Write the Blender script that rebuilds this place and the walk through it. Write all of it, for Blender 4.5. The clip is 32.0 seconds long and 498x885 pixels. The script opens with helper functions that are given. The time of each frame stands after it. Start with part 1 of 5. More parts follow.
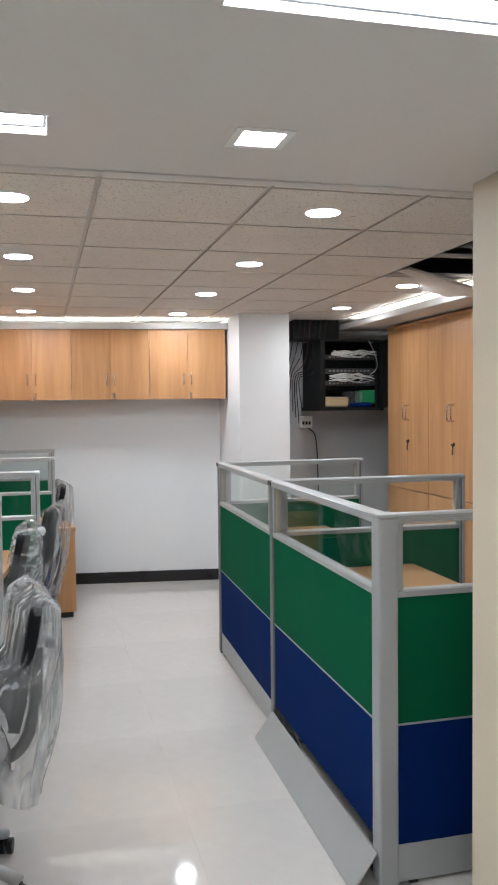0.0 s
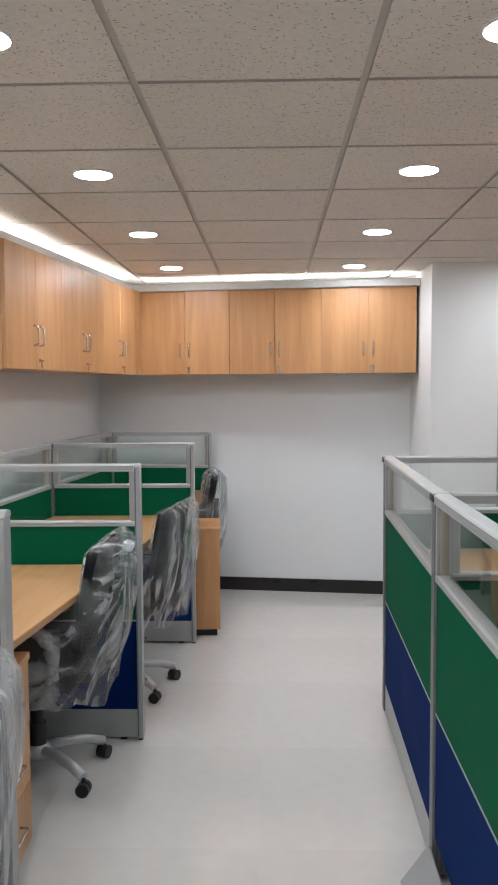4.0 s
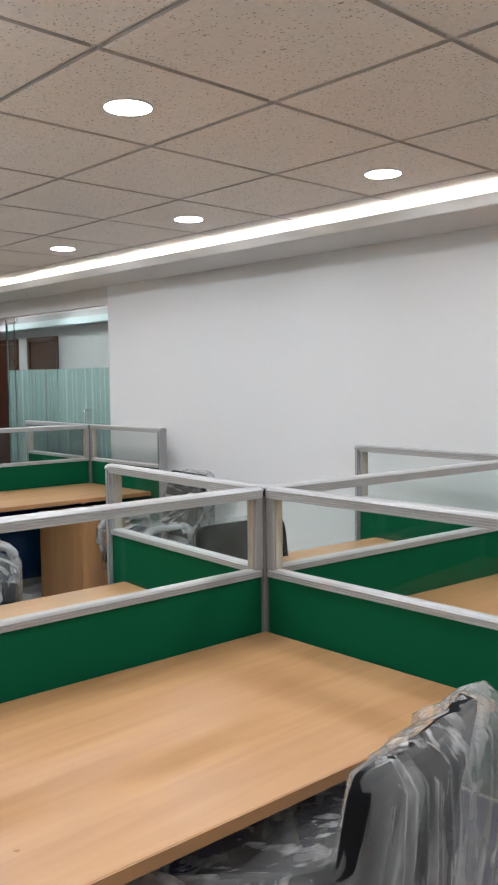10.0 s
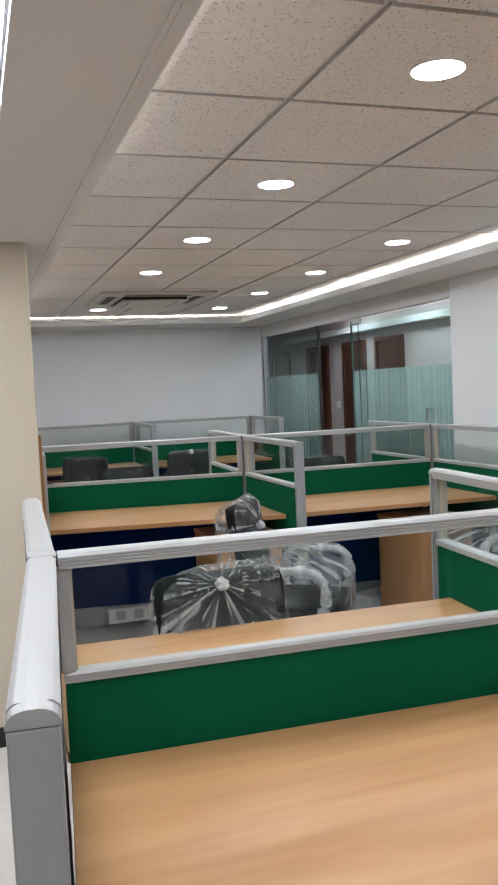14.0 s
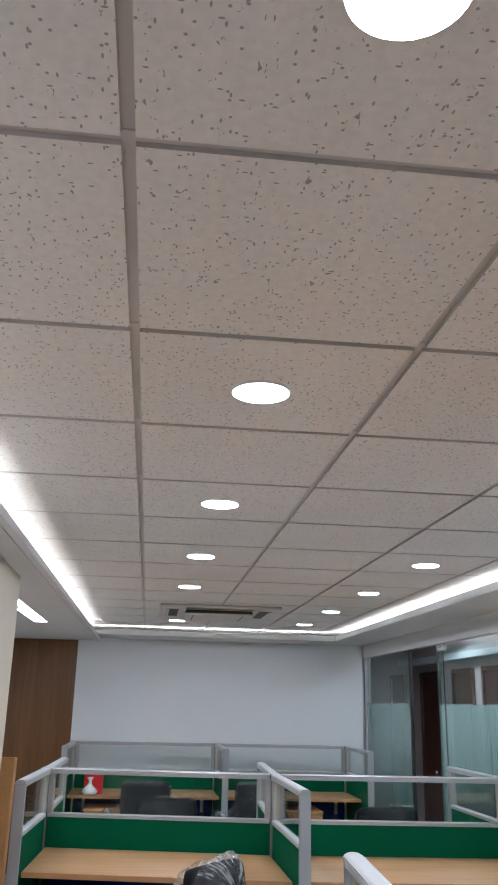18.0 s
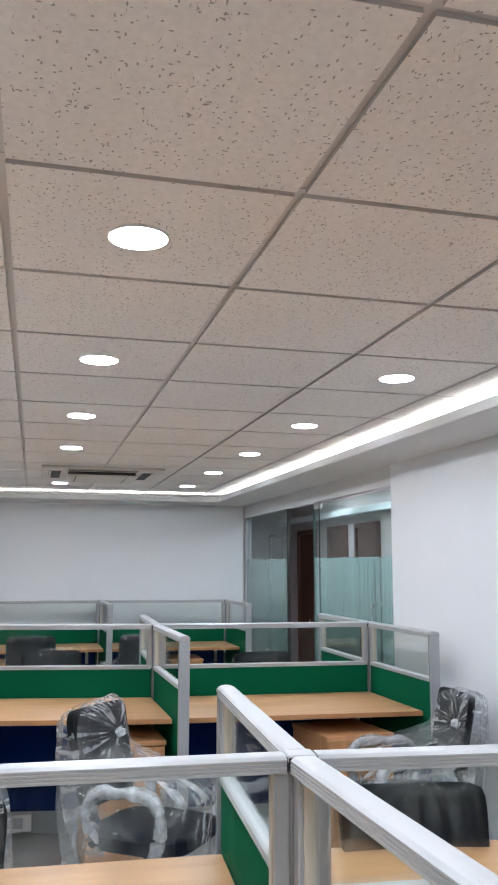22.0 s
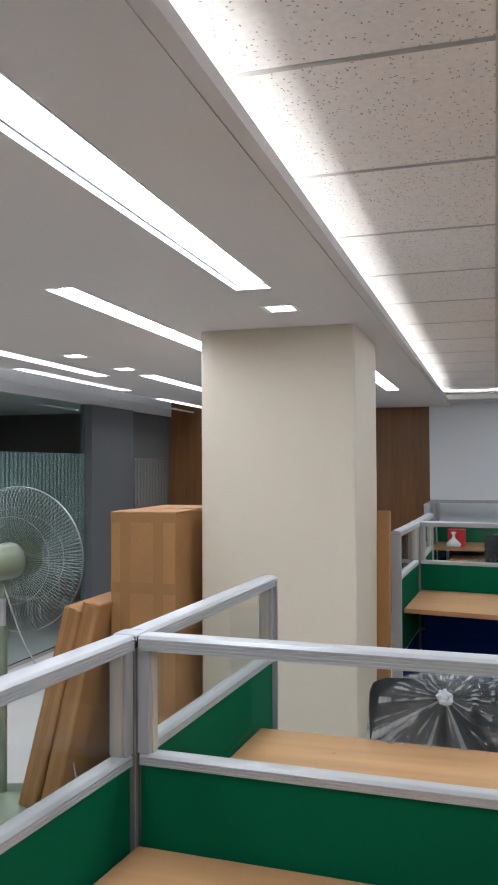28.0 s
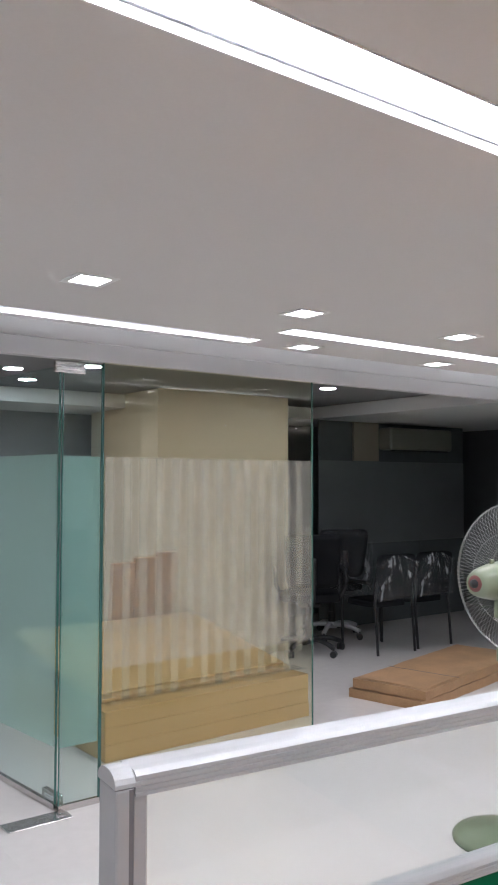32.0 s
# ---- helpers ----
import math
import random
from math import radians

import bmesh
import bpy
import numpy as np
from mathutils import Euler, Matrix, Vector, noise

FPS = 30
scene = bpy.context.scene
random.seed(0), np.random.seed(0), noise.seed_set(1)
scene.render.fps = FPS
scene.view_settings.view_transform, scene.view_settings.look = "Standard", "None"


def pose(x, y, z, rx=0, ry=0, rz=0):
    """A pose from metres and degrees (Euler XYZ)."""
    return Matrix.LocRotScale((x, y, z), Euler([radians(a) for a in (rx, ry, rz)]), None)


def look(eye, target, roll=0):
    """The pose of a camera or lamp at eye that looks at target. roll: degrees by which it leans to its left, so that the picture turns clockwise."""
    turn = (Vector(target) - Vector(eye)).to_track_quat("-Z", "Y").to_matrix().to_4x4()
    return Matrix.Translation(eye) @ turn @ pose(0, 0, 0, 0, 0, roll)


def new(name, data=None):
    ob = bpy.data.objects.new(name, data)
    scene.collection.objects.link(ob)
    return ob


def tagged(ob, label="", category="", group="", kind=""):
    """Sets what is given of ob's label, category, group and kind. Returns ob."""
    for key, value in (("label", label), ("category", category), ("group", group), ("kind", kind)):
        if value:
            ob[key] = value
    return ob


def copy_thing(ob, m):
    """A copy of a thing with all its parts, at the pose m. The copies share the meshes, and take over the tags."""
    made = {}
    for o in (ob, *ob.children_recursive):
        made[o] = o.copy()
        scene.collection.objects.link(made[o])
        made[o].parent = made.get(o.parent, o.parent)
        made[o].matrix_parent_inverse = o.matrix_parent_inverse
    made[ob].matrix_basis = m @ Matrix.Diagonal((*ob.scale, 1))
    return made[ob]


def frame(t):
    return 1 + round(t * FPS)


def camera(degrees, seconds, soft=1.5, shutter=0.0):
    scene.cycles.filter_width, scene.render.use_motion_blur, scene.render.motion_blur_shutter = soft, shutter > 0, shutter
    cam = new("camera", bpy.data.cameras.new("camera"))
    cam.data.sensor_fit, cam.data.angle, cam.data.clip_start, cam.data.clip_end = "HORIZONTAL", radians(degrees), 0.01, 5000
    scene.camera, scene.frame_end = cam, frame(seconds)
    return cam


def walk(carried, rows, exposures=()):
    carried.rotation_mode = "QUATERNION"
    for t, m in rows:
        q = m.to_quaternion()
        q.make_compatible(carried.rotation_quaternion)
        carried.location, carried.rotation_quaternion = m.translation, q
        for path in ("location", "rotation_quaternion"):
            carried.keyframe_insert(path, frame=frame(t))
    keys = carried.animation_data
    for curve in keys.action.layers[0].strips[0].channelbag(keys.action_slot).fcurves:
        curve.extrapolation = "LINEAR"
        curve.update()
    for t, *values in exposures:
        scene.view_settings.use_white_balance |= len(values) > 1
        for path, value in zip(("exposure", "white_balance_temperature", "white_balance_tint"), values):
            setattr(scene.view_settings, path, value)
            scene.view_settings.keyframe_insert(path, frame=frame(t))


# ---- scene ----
cam = camera(33.5, 32.0, soft=2.0)
PATH = [
    (0, (0.996, -3.455, 1.587), (1.482, -1.517, 1.502), -0.6),
    (0.5, (1.071, -3.342, 1.597), (1.447, -1.38, 1.508), 1.1),
    (1, (1.19, -3.25, 1.589), (1.417, -1.264, 1.526), -0.2),
    (1.5, (1.393, -3.207, 1.579), (1.494, -1.211, 1.5), 0.5),
    (2, (1.5, -3.096, 1.569), (1.52, -1.1, 1.439), 0.5),
    (2.5, (1.498, -2.89, 1.573), (1.54, -0.895, 1.442), 0.0),
    (4.5, (1.579, -2.047, 1.567), (1.392, -0.06, 1.434), -0.8),
    (5, (1.628, -1.949, 1.573), (1.227, 0.006, 1.44), -1.0),
    (5.5, (1.74, -1.852, 1.572), (1.31, 0.097, 1.438), -0.3),
    (6, (1.688, -1.688, 1.575), (1.252, 0.259, 1.436), -0.3),
    (6.5, (1.643, -1.594, 1.577), (1.125, 0.334, 1.445), -0.8),
    (7, (1.671, -1.593, 1.57), (0.963, 0.272, 1.423), -0.4),
    (7.5, (1.726, -1.652, 1.56), (0.837, 0.132, 1.391), -0.1),
    (8, (1.756, -1.709, 1.561), (0.657, -0.05, 1.364), -0.6),
    (8.5, (1.761, -1.723, 1.561), (0.559, -0.135, 1.377), -0.6),
    (9, (1.743, -1.721, 1.567), (0.438, -0.216, 1.389), -0.6),
    (9.5, (1.748, -1.731, 1.569), (0.373, -0.289, 1.398), -0.6),
    (10, (1.743, -1.745, 1.565), (0.288, -0.382, 1.412), -0.6),
    (10.5, (1.731, -1.75, 1.563), (0.181, -0.495, 1.414), -0.7),
    (11, (1.728, -1.765, 1.559), (0.111, -0.598, 1.403), -0.7),
    (11.5, (1.727, -1.777, 1.556), (0.033, -0.726, 1.391), -0.7),
    (12, (1.732, -1.788, 1.557), (-0.009, -0.818, 1.389), -0.5),
    (12.5, (1.727, -1.815, 1.562), (-0.063, -0.938, 1.401), -1.1),
    (13, (1.713, -1.776, 1.555), (-0.105, -0.962, 1.381), -1.8),
    (13.5, (1.707, -1.615, 1.556), (-0.16, -0.917, 1.389), -1.3),
    (14, (1.618, -1.504, 1.561), (-0.275, -0.872, 1.428), -2.7),
    (14.5, (1.523, -1.367, 1.578), (-0.382, -0.762, 1.496), -4.7),
    (16.5, (1.449, -0.76, 1.622), (-0.511, -0.413, 1.813), -1.4),
    (17, (1.503, -0.625, 1.633), (-0.464, -0.42, 1.929), 0.8),
    (17.5, (1.54, -0.554, 1.644), (-0.409, -0.373, 2.057), 1.1),
    (18, (1.563, -0.532, 1.639), (-0.333, -0.323, 2.24), 1.3),
    (18.5, (1.561, -0.527, 1.632), (-0.31, -0.296, 2.302), 1.0),
    (19, (1.551, -0.524, 1.622), (-0.34, -0.27, 2.22), 0.1),
    (19.5, (1.544, -0.518, 1.609), (-0.379, -0.182, 2.045), -0.3),
    (20, (1.545, -0.525, 1.607), (-0.387, -0.155, 1.967), -0.2),
    (20.5, (1.543, -0.519, 1.606), (-0.394, -0.152, 1.943), -0.3),
    (21, (1.547, -0.514, 1.603), (-0.385, -0.118, 1.932), -0.1),
    (21.5, (1.553, -0.505, 1.603), (-0.368, -0.049, 1.919), -0.0),
    (22, (1.551, -0.508, 1.599), (-0.365, -0.015, 1.894), 0.1),
    (22.5, (1.548, -0.506, 1.596), (-0.372, -0.009, 1.852), 0.1),
    (23, (1.542, -0.514, 1.591), (-0.391, -0.044, 1.797), -0.0),
    (23.5, (1.534, -0.52, 1.587), (-0.419, -0.119, 1.744), 0.2),
    (24, (1.535, -0.53, 1.587), (-0.436, -0.219, 1.721), 0.3),
    (24.5, (1.534, -0.542, 1.588), (-0.451, -0.331, 1.712), 0.5),
    (26.5, (1.559, -0.601, 1.579), (-0.429, -0.814, 1.638), 0.6),
    (27, (1.546, -0.628, 1.579), (-0.423, -0.975, 1.61), 0.8),
    (27.5, (1.546, -0.627, 1.582), (-0.398, -1.095, 1.615), 0.4),
    (28, (1.53, -0.622, 1.594), (-0.387, -1.191, 1.654), -0.3),
    (28.5, (1.46, -0.629, 1.59), (-0.411, -1.329, 1.686), -0.9),
    (29, (1.355, -0.621, 1.592), (-0.478, -1.415, 1.705), -1.2),
    (29.5, (1.289, -0.637, 1.583), (-0.483, -1.557, 1.702), -1.6),
    (30, (1.258, -0.596, 1.589), (-0.435, -1.656, 1.698), -0.9),
    (30.5, (1.227, -0.545, 1.595), (-0.347, -1.772, 1.716), 0.2),
    (31, (1.218, -0.505, 1.592), (-0.228, -1.88, 1.722), -0.6),
    (31.5, (1.222, -0.498, 1.59), (-0.111, -1.983, 1.714), -0.4),
    (32, (1.227, -0.516, 1.594), (0.043, -2.125, 1.689), 0.1),
]
walk(cam, [(t, look(eye, target, roll)) for t, eye, target, roll in PATH], exposures=[(0.0, 0.0, 6150, 6), (1.0, -0.2, 6150, 6), (2.0, 0.0, 6200, 6), (5.0, -0.18, 6100, 6), (7.0, -0.03, 6050, 6), (9.0, -0.28, 6240, 8.5), (11.0, -0.03, 6290, 8.5), (13.0, -0.08, 6240, 8.5), (14.0, -0.2, 6190, 8.5), (17.0, 0.05, 5800, 8.5), (18.0, -0.24, 5720, 8), (18.3, -0.24, 5740, 8), (19.0, -0.2, 5840, 8.5), (20.0, -0.06, 5790, 8.5), (22.0, 0.12, 5840, 8.5), (23.0, 0.22, 5840, 8.5), (24.5, 0.15, 5870, 8.5), (27.0, -0.36, 5890, 8.5), (28.0, -0.3, 5840, 8.5), (29.0, -0.38, 5790, 8.5), (30.0, -0.3, 5740, 8.5), (31.0, -0.18, 5810, 9.5), (32.0, 0.05, 6040, 14)])

# ---- world and light levels ----
world = bpy.data.worlds.new("world")
world.use_nodes = True
world.node_tree.nodes["Background"].inputs["Color"].default_value = (0.5, 0.55, 0.6, 1)
world.node_tree.nodes["Background"].inputs["Strength"].default_value = 0.02
scene.world = world
DOWNLIGHT, LINEAR, SQUARE, COVE = 163.0, 26.0, 26.0, 56.0

# ---- plan, metres ----
CEIL = 2.372          # tee grid of the tile ceiling
TILE_Z = CEIL - 0.009 # face of the tiles, which drop below the tees
PLASTER = 2.245       # plaster ceiling south of the work area
LIP = 2.242           # underside of its edge
SOFFIT = 2.27         # soffit round the work area
TOP = 1.238           # partition height
MID = 0.988           # top of the rail under the glass
DESK = 0.797
NORTH, WEST = 1.79, -7.65
SF = -4.34             # south glass front
SLANT = 0.125         # the alcove's walls stand a little askew


# ---- materials ----
def mat(name, color, rough=0.5, metal=0.0, spec=0.5, var=0.06, scale=3.0, grain=0.0, gscale=120.0, bump=0.0, emit=0.0, coat=0.0):
    """Plain procedural surface with variation at two scales."""
    m = bpy.data.materials.new(name)
    m.use_nodes = True
    nt = m.node_tree
    b = nt.nodes["Principled BSDF"]
    b.inputs["Roughness"].default_value = rough
    b.inputs["Metallic"].default_value = metal
    b.inputs["Specular IOR Level"].default_value = spec
    b.inputs["Coat Weight"].default_value = coat
    co = nt.nodes.new("ShaderNodeTexCoord")
    n1 = nt.nodes.new("ShaderNodeTexNoise")
    n1.inputs["Scale"].default_value = scale
    n1.inputs["Detail"].default_value = 5
    n2 = nt.nodes.new("ShaderNodeTexNoise")
    n2.inputs["Scale"].default_value = gscale
    n2.inputs["Detail"].default_value = 3
    for n in (n1, n2):
        nt.links.new(co.outputs["Object"], n.inputs["Vector"])
    ramp = nt.nodes.new("ShaderNodeMapRange")
    ramp.inputs["From Min"].default_value, ramp.inputs["From Max"].default_value = 0.3, 0.7
    ramp.inputs["To Min"].default_value, ramp.inputs["To Max"].default_value = 1 - var, 1 + var
    nt.links.new(n1.outputs["Fac"], ramp.inputs["Value"])
    fine = nt.nodes.new("ShaderNodeMapRange")
    fine.inputs["From Min"].default_value, fine.inputs["From Max"].default_value = 0.3, 0.7
    fine.inputs["To Min"].default_value, fine.inputs["To Max"].default_value = 1 - grain, 1 + grain
    nt.links.new(n2.outputs["Fac"], fine.inputs["Value"])
    mul = nt.nodes.new("ShaderNodeMath")
    mul.operation = "MULTIPLY"
    nt.links.new(ramp.outputs[0], mul.inputs[0])
    nt.links.new(fine.outputs[0], mul.inputs[1])
    mix = nt.nodes.new("ShaderNodeVectorMath")
    mix.operation = "SCALE"
    mix.inputs[0].default_value = color
    nt.links.new(mul.outputs[0], mix.inputs["Scale"])
    nt.links.new(mix.outputs[0], b.inputs["Base Color"])
    rr = nt.nodes.new("ShaderNodeMapRange")
    rr.inputs["To Min"].default_value, rr.inputs["To Max"].default_value = rough * 0.85, min(1, rough * 1.15)
    nt.links.new(n1.outputs["Fac"], rr.inputs["Value"])
    nt.links.new(rr.outputs[0], b.inputs["Roughness"])
    if bump:
        bp = nt.nodes.new("ShaderNodeBump")
        bp.inputs["Strength"].default_value = bump
        bp.inputs["Distance"].default_value = 0.002
        nt.links.new(n2.outputs["Fac"], bp.inputs["Height"])
        nt.links.new(bp.outputs[0], b.inputs["Normal"])
    if emit:
        b.inputs["Emission Color"].default_value = (*color, 1)
        b.inputs["Emission Strength"].default_value = emit
    return m


def lamp_mat(name, color, strength):
    m = bpy.data.materials.new(name)
    m.use_nodes = True
    nt = m.node_tree
    nt.nodes.clear()
    out, em = nt.nodes.new("ShaderNodeOutputMaterial"), nt.nodes.new("ShaderNodeEmission")
    em.inputs["Color"].default_value = (*color, 1)
    em.inputs["Strength"].default_value = strength
    nt.links.new(em.outputs[0], out.inputs["Surface"])
    return m


def wood_mat(name, light, dark, rough=0.4, along=0, size=1.0, coat=0.0):
    """Laminate with long grain along one axis of the object."""
    m = bpy.data.materials.new(name)
    m.use_nodes = True
    nt = m.node_tree
    b = nt.nodes["Principled BSDF"]
    b.inputs["Roughness"].default_value = rough
    b.inputs["Coat Weight"].default_value = coat
    co, mp, info = nt.nodes.new("ShaderNodeTexCoord"), nt.nodes.new("ShaderNodeMapping"), nt.nodes.new("ShaderNodeObjectInfo")
    mp.inputs["Scale"].default_value = [(1.6 if k == along else 22.0) * size for k in range(3)]
    nt.links.new(co.outputs["Object"], mp.inputs["Vector"])
    off = nt.nodes.new("ShaderNodeVectorMath")
    off.operation = "SCALE"
    off.inputs[0].default_value = (17, 29, 41)
    nt.links.new(info.outputs["Random"], off.inputs["Scale"])
    nt.links.new(off.outputs[0], mp.inputs["Location"])
    n1, n2 = nt.nodes.new("ShaderNodeTexNoise"), nt.nodes.new("ShaderNodeTexNoise")
    n1.inputs["Scale"].default_value, n1.inputs["Detail"].default_value, n1.inputs["Distortion"].default_value = 1.0, 6, 0.6
    n2.inputs["Scale"].default_value, n2.inputs["Detail"].default_value = 0.22, 2
    for n in (n1, n2):
        nt.links.new(mp.outputs[0], n.inputs["Vector"])
    add = nt.nodes.new("ShaderNodeMath")
    add.operation = "MULTIPLY_ADD"
    add.inputs[1].default_value = 0.55
    nt.links.new(n1.outputs["Fac"], add.inputs[0])
    sc = nt.nodes.new("ShaderNodeMath")
    sc.operation = "MULTIPLY"
    sc.inputs[1].default_value = 0.45
    nt.links.new(n2.outputs["Fac"], sc.inputs[0])
    nt.links.new(sc.outputs[0], add.inputs[2])
    cr = nt.nodes.new("ShaderNodeValToRGB")
    cr.color_ramp.elements[0].position, cr.color_ramp.elements[0].color = 0.34, (*dark, 1)
    cr.color_ramp.elements[1].position, cr.color_ramp.elements[1].color = 0.66, (*light, 1)
    nt.links.new(add.outputs[0], cr.inputs["Fac"])
    nt.links.new(cr.outputs[0], b.inputs["Base Color"])
    bp = nt.nodes.new("ShaderNodeBump")
    bp.inputs["Strength"].default_value = 0.06
    bp.inputs["Distance"].default_value = 0.001
    nt.links.new(n1.outputs["Fac"], bp.inputs["Height"])
    nt.links.new(bp.outputs[0], b.inputs["Normal"])
    return m


def gloss_weight(nt, base=0.022, normal=None):
    """Schlick's reflectance, the same from both sides of a thin sheet."""
    lw, pw, ma = nt.nodes.new("ShaderNodeLayerWeight"), nt.nodes.new("ShaderNodeMath"), nt.nodes.new("ShaderNodeMath")
    lw.inputs["Blend"].default_value = 0.5
    pw.operation, ma.operation = "POWER", "MULTIPLY_ADD"
    pw.inputs[1].default_value = 5.0
    ma.inputs[1].default_value, ma.inputs[2].default_value = 0.8 * (1 - base), base
    nt.links.new(lw.outputs["Facing"], pw.inputs[0])
    nt.links.new(pw.outputs[0], ma.inputs[0])
    if normal is not None:
        nt.links.new(normal, lw.inputs["Normal"])
    return ma.outputs[0]


def glass_mat(name, tint=(0.93, 0.97, 0.95), rough=0.01, frost=0.0, frost_color=(0.7, 0.8, 0.78)):
    """Flat pane: clear with a Fresnel reflection; frost mixes in a translucent film."""
    m = bpy.data.materials.new(name)
    m.use_nodes = True
    nt = m.node_tree
    nt.nodes.clear()
    out = nt.nodes.new("ShaderNodeOutputMaterial")
    tr, gl, mx = (nt.nodes.new("ShaderNode" + k) for k in ("BsdfTransparent", "BsdfGlossy", "MixShader"))
    tr.inputs["Color"].default_value = (*tint, 1)
    gl.inputs["Roughness"].default_value = rough
    nt.links.new(gloss_weight(nt), mx.inputs["Fac"])
    body = tr.outputs[0]
    if frost:
        df, tl, m1, m2 = (nt.nodes.new("ShaderNode" + k) for k in ("BsdfDiffuse", "BsdfTranslucent", "MixShader", "MixShader"))
        df.inputs["Color"].default_value = (*frost_color, 1)
        tl.inputs["Color"].default_value = (*frost_color, 1)
        m1.inputs["Fac"].default_value = 0.5
        nt.links.new(df.outputs[0], m1.inputs[1])
        nt.links.new(tl.outputs[0], m1.inputs[2])
        m2.inputs["Fac"].default_value = frost
        nt.links.new(tr.outputs[0], m2.inputs[1])
        nt.links.new(m1.outputs[0], m2.inputs[2])
        body = m2.outputs[0]
    nt.links.new(body, mx.inputs[1])
    nt.links.new(gl.outputs[0], mx.inputs[2])
    nt.links.new(mx.outputs[0], out.inputs["Surface"])
    return m


def film_mat(name, knot=(0.0, -0.36, 1.9), clear=0.03, milky=0.5, fine=24.0, flat=0.7):
    """Thin polythene: clear, with fine milky pleats that run out from where it is gathered."""
    m = bpy.data.materials.new(name)
    m.use_nodes = True
    nt = m.node_tree
    nt.nodes.clear()
    add = lambda kind: nt.nodes.new("ShaderNode" + kind)

    def calc(op, a, b, c=None):
        n = add("Math")
        n.operation = op
        for k, v in enumerate((a, b) if c is None else (a, b, c)):
            if isinstance(v, (int, float)):
                n.inputs[k].default_value = v
            else:
                nt.links.new(v, n.inputs[k])
        return n.outputs[0]

    def vec(op, a, b):
        n = add("VectorMath")
        n.operation = op
        nt.links.new(a, n.inputs[0])
        if isinstance(b, (tuple, Vector)):
            n.inputs[1].default_value = b
        elif isinstance(b, (int, float)):
            n.inputs["Scale"].default_value = b
        elif b is not None:
            nt.links.new(b, n.inputs[1])
        return n.outputs[0]

    def cloud(v, scale, detail, warp):
        n = add("TexNoise")
        n.inputs["Scale"].default_value, n.inputs["Detail"].default_value, n.inputs["Distortion"].default_value = scale, detail, warp
        nt.links.new(v, n.inputs["Vector"])
        return n.outputs["Fac"]

    def ramp(v, lo, hi):
        n = add("MapRange")
        n.interpolation_type = "SMOOTHSTEP"
        n.inputs["From Min"].default_value, n.inputs["From Max"].default_value = lo, hi
        nt.links.new(v, n.inputs["Value"])
        return n.outputs[0]

    out = add("OutputMaterial")
    tr, df, tl, gl = add("BsdfTransparent"), add("BsdfDiffuse"), add("BsdfTranslucent"), add("BsdfGlossy")
    tr.inputs["Color"].default_value = (0.96, 0.965, 0.97, 1)
    df.inputs["Color"].default_value = tl.inputs["Color"].default_value = (0.88, 0.89, 0.90, 1)
    gl.inputs["Roughness"].default_value = 0.15
    co = add("TexCoord").outputs["Object"]
    away = vec("MULTIPLY", vec("SUBTRACT", co, knot), (1.0, flat, 1.0))
    ray = vec("ADD", vec("NORMALIZE", away, None), vec("SCALE", co, 0.06))
    broad = cloud(ray, fine * 0.4, 1.0, 0.1)
    pleat = cloud(ray, fine, 3.0, 0.1)
    crumple = cloud(co, 6.0, 2.0, 0.6)
    streak = calc("MULTIPLY", ramp(pleat, 0.44, 0.72), ramp(crumple, 0.25, 0.65))
    amount = calc("ADD", calc("MULTIPLY", streak, 0.8), calc("MULTIPLY", ramp(broad, 0.45, 0.75), 0.3))
    fac = calc("MINIMUM", calc("MULTIPLY_ADD", amount, milky - clear, clear), 0.95)
    m1, m2, m3 = add("MixShader"), add("MixShader"), add("MixShader")
    m1.inputs["Fac"].default_value = 0.5
    nt.links.new(df.outputs[0], m1.inputs[1])
    nt.links.new(tl.outputs[0], m1.inputs[2])
    nt.links.new(fac, m2.inputs["Fac"])
    nt.links.new(tr.outputs[0], m2.inputs[1])
    nt.links.new(m1.outputs[0], m2.inputs[2])
    nt.links.new(m2.outputs[0], m3.inputs[1])
    nt.links.new(gl.outputs[0], m3.inputs[2])
    bp = add("Bump")
    bp.inputs["Strength"].default_value = 0.45
    bp.inputs["Distance"].default_value = 0.016
    nt.links.new(calc("ADD", pleat, calc("MULTIPLY", crumple, 0.6)), bp.inputs["Height"])
    nt.links.new(bp.outputs[0], gl.inputs["Normal"])
    nt.links.new(gloss_weight(nt, 0.026, bp.outputs[0]), m3.inputs["Fac"])
    nt.links.new(m3.outputs[0], out.inputs["Surface"])
    return m


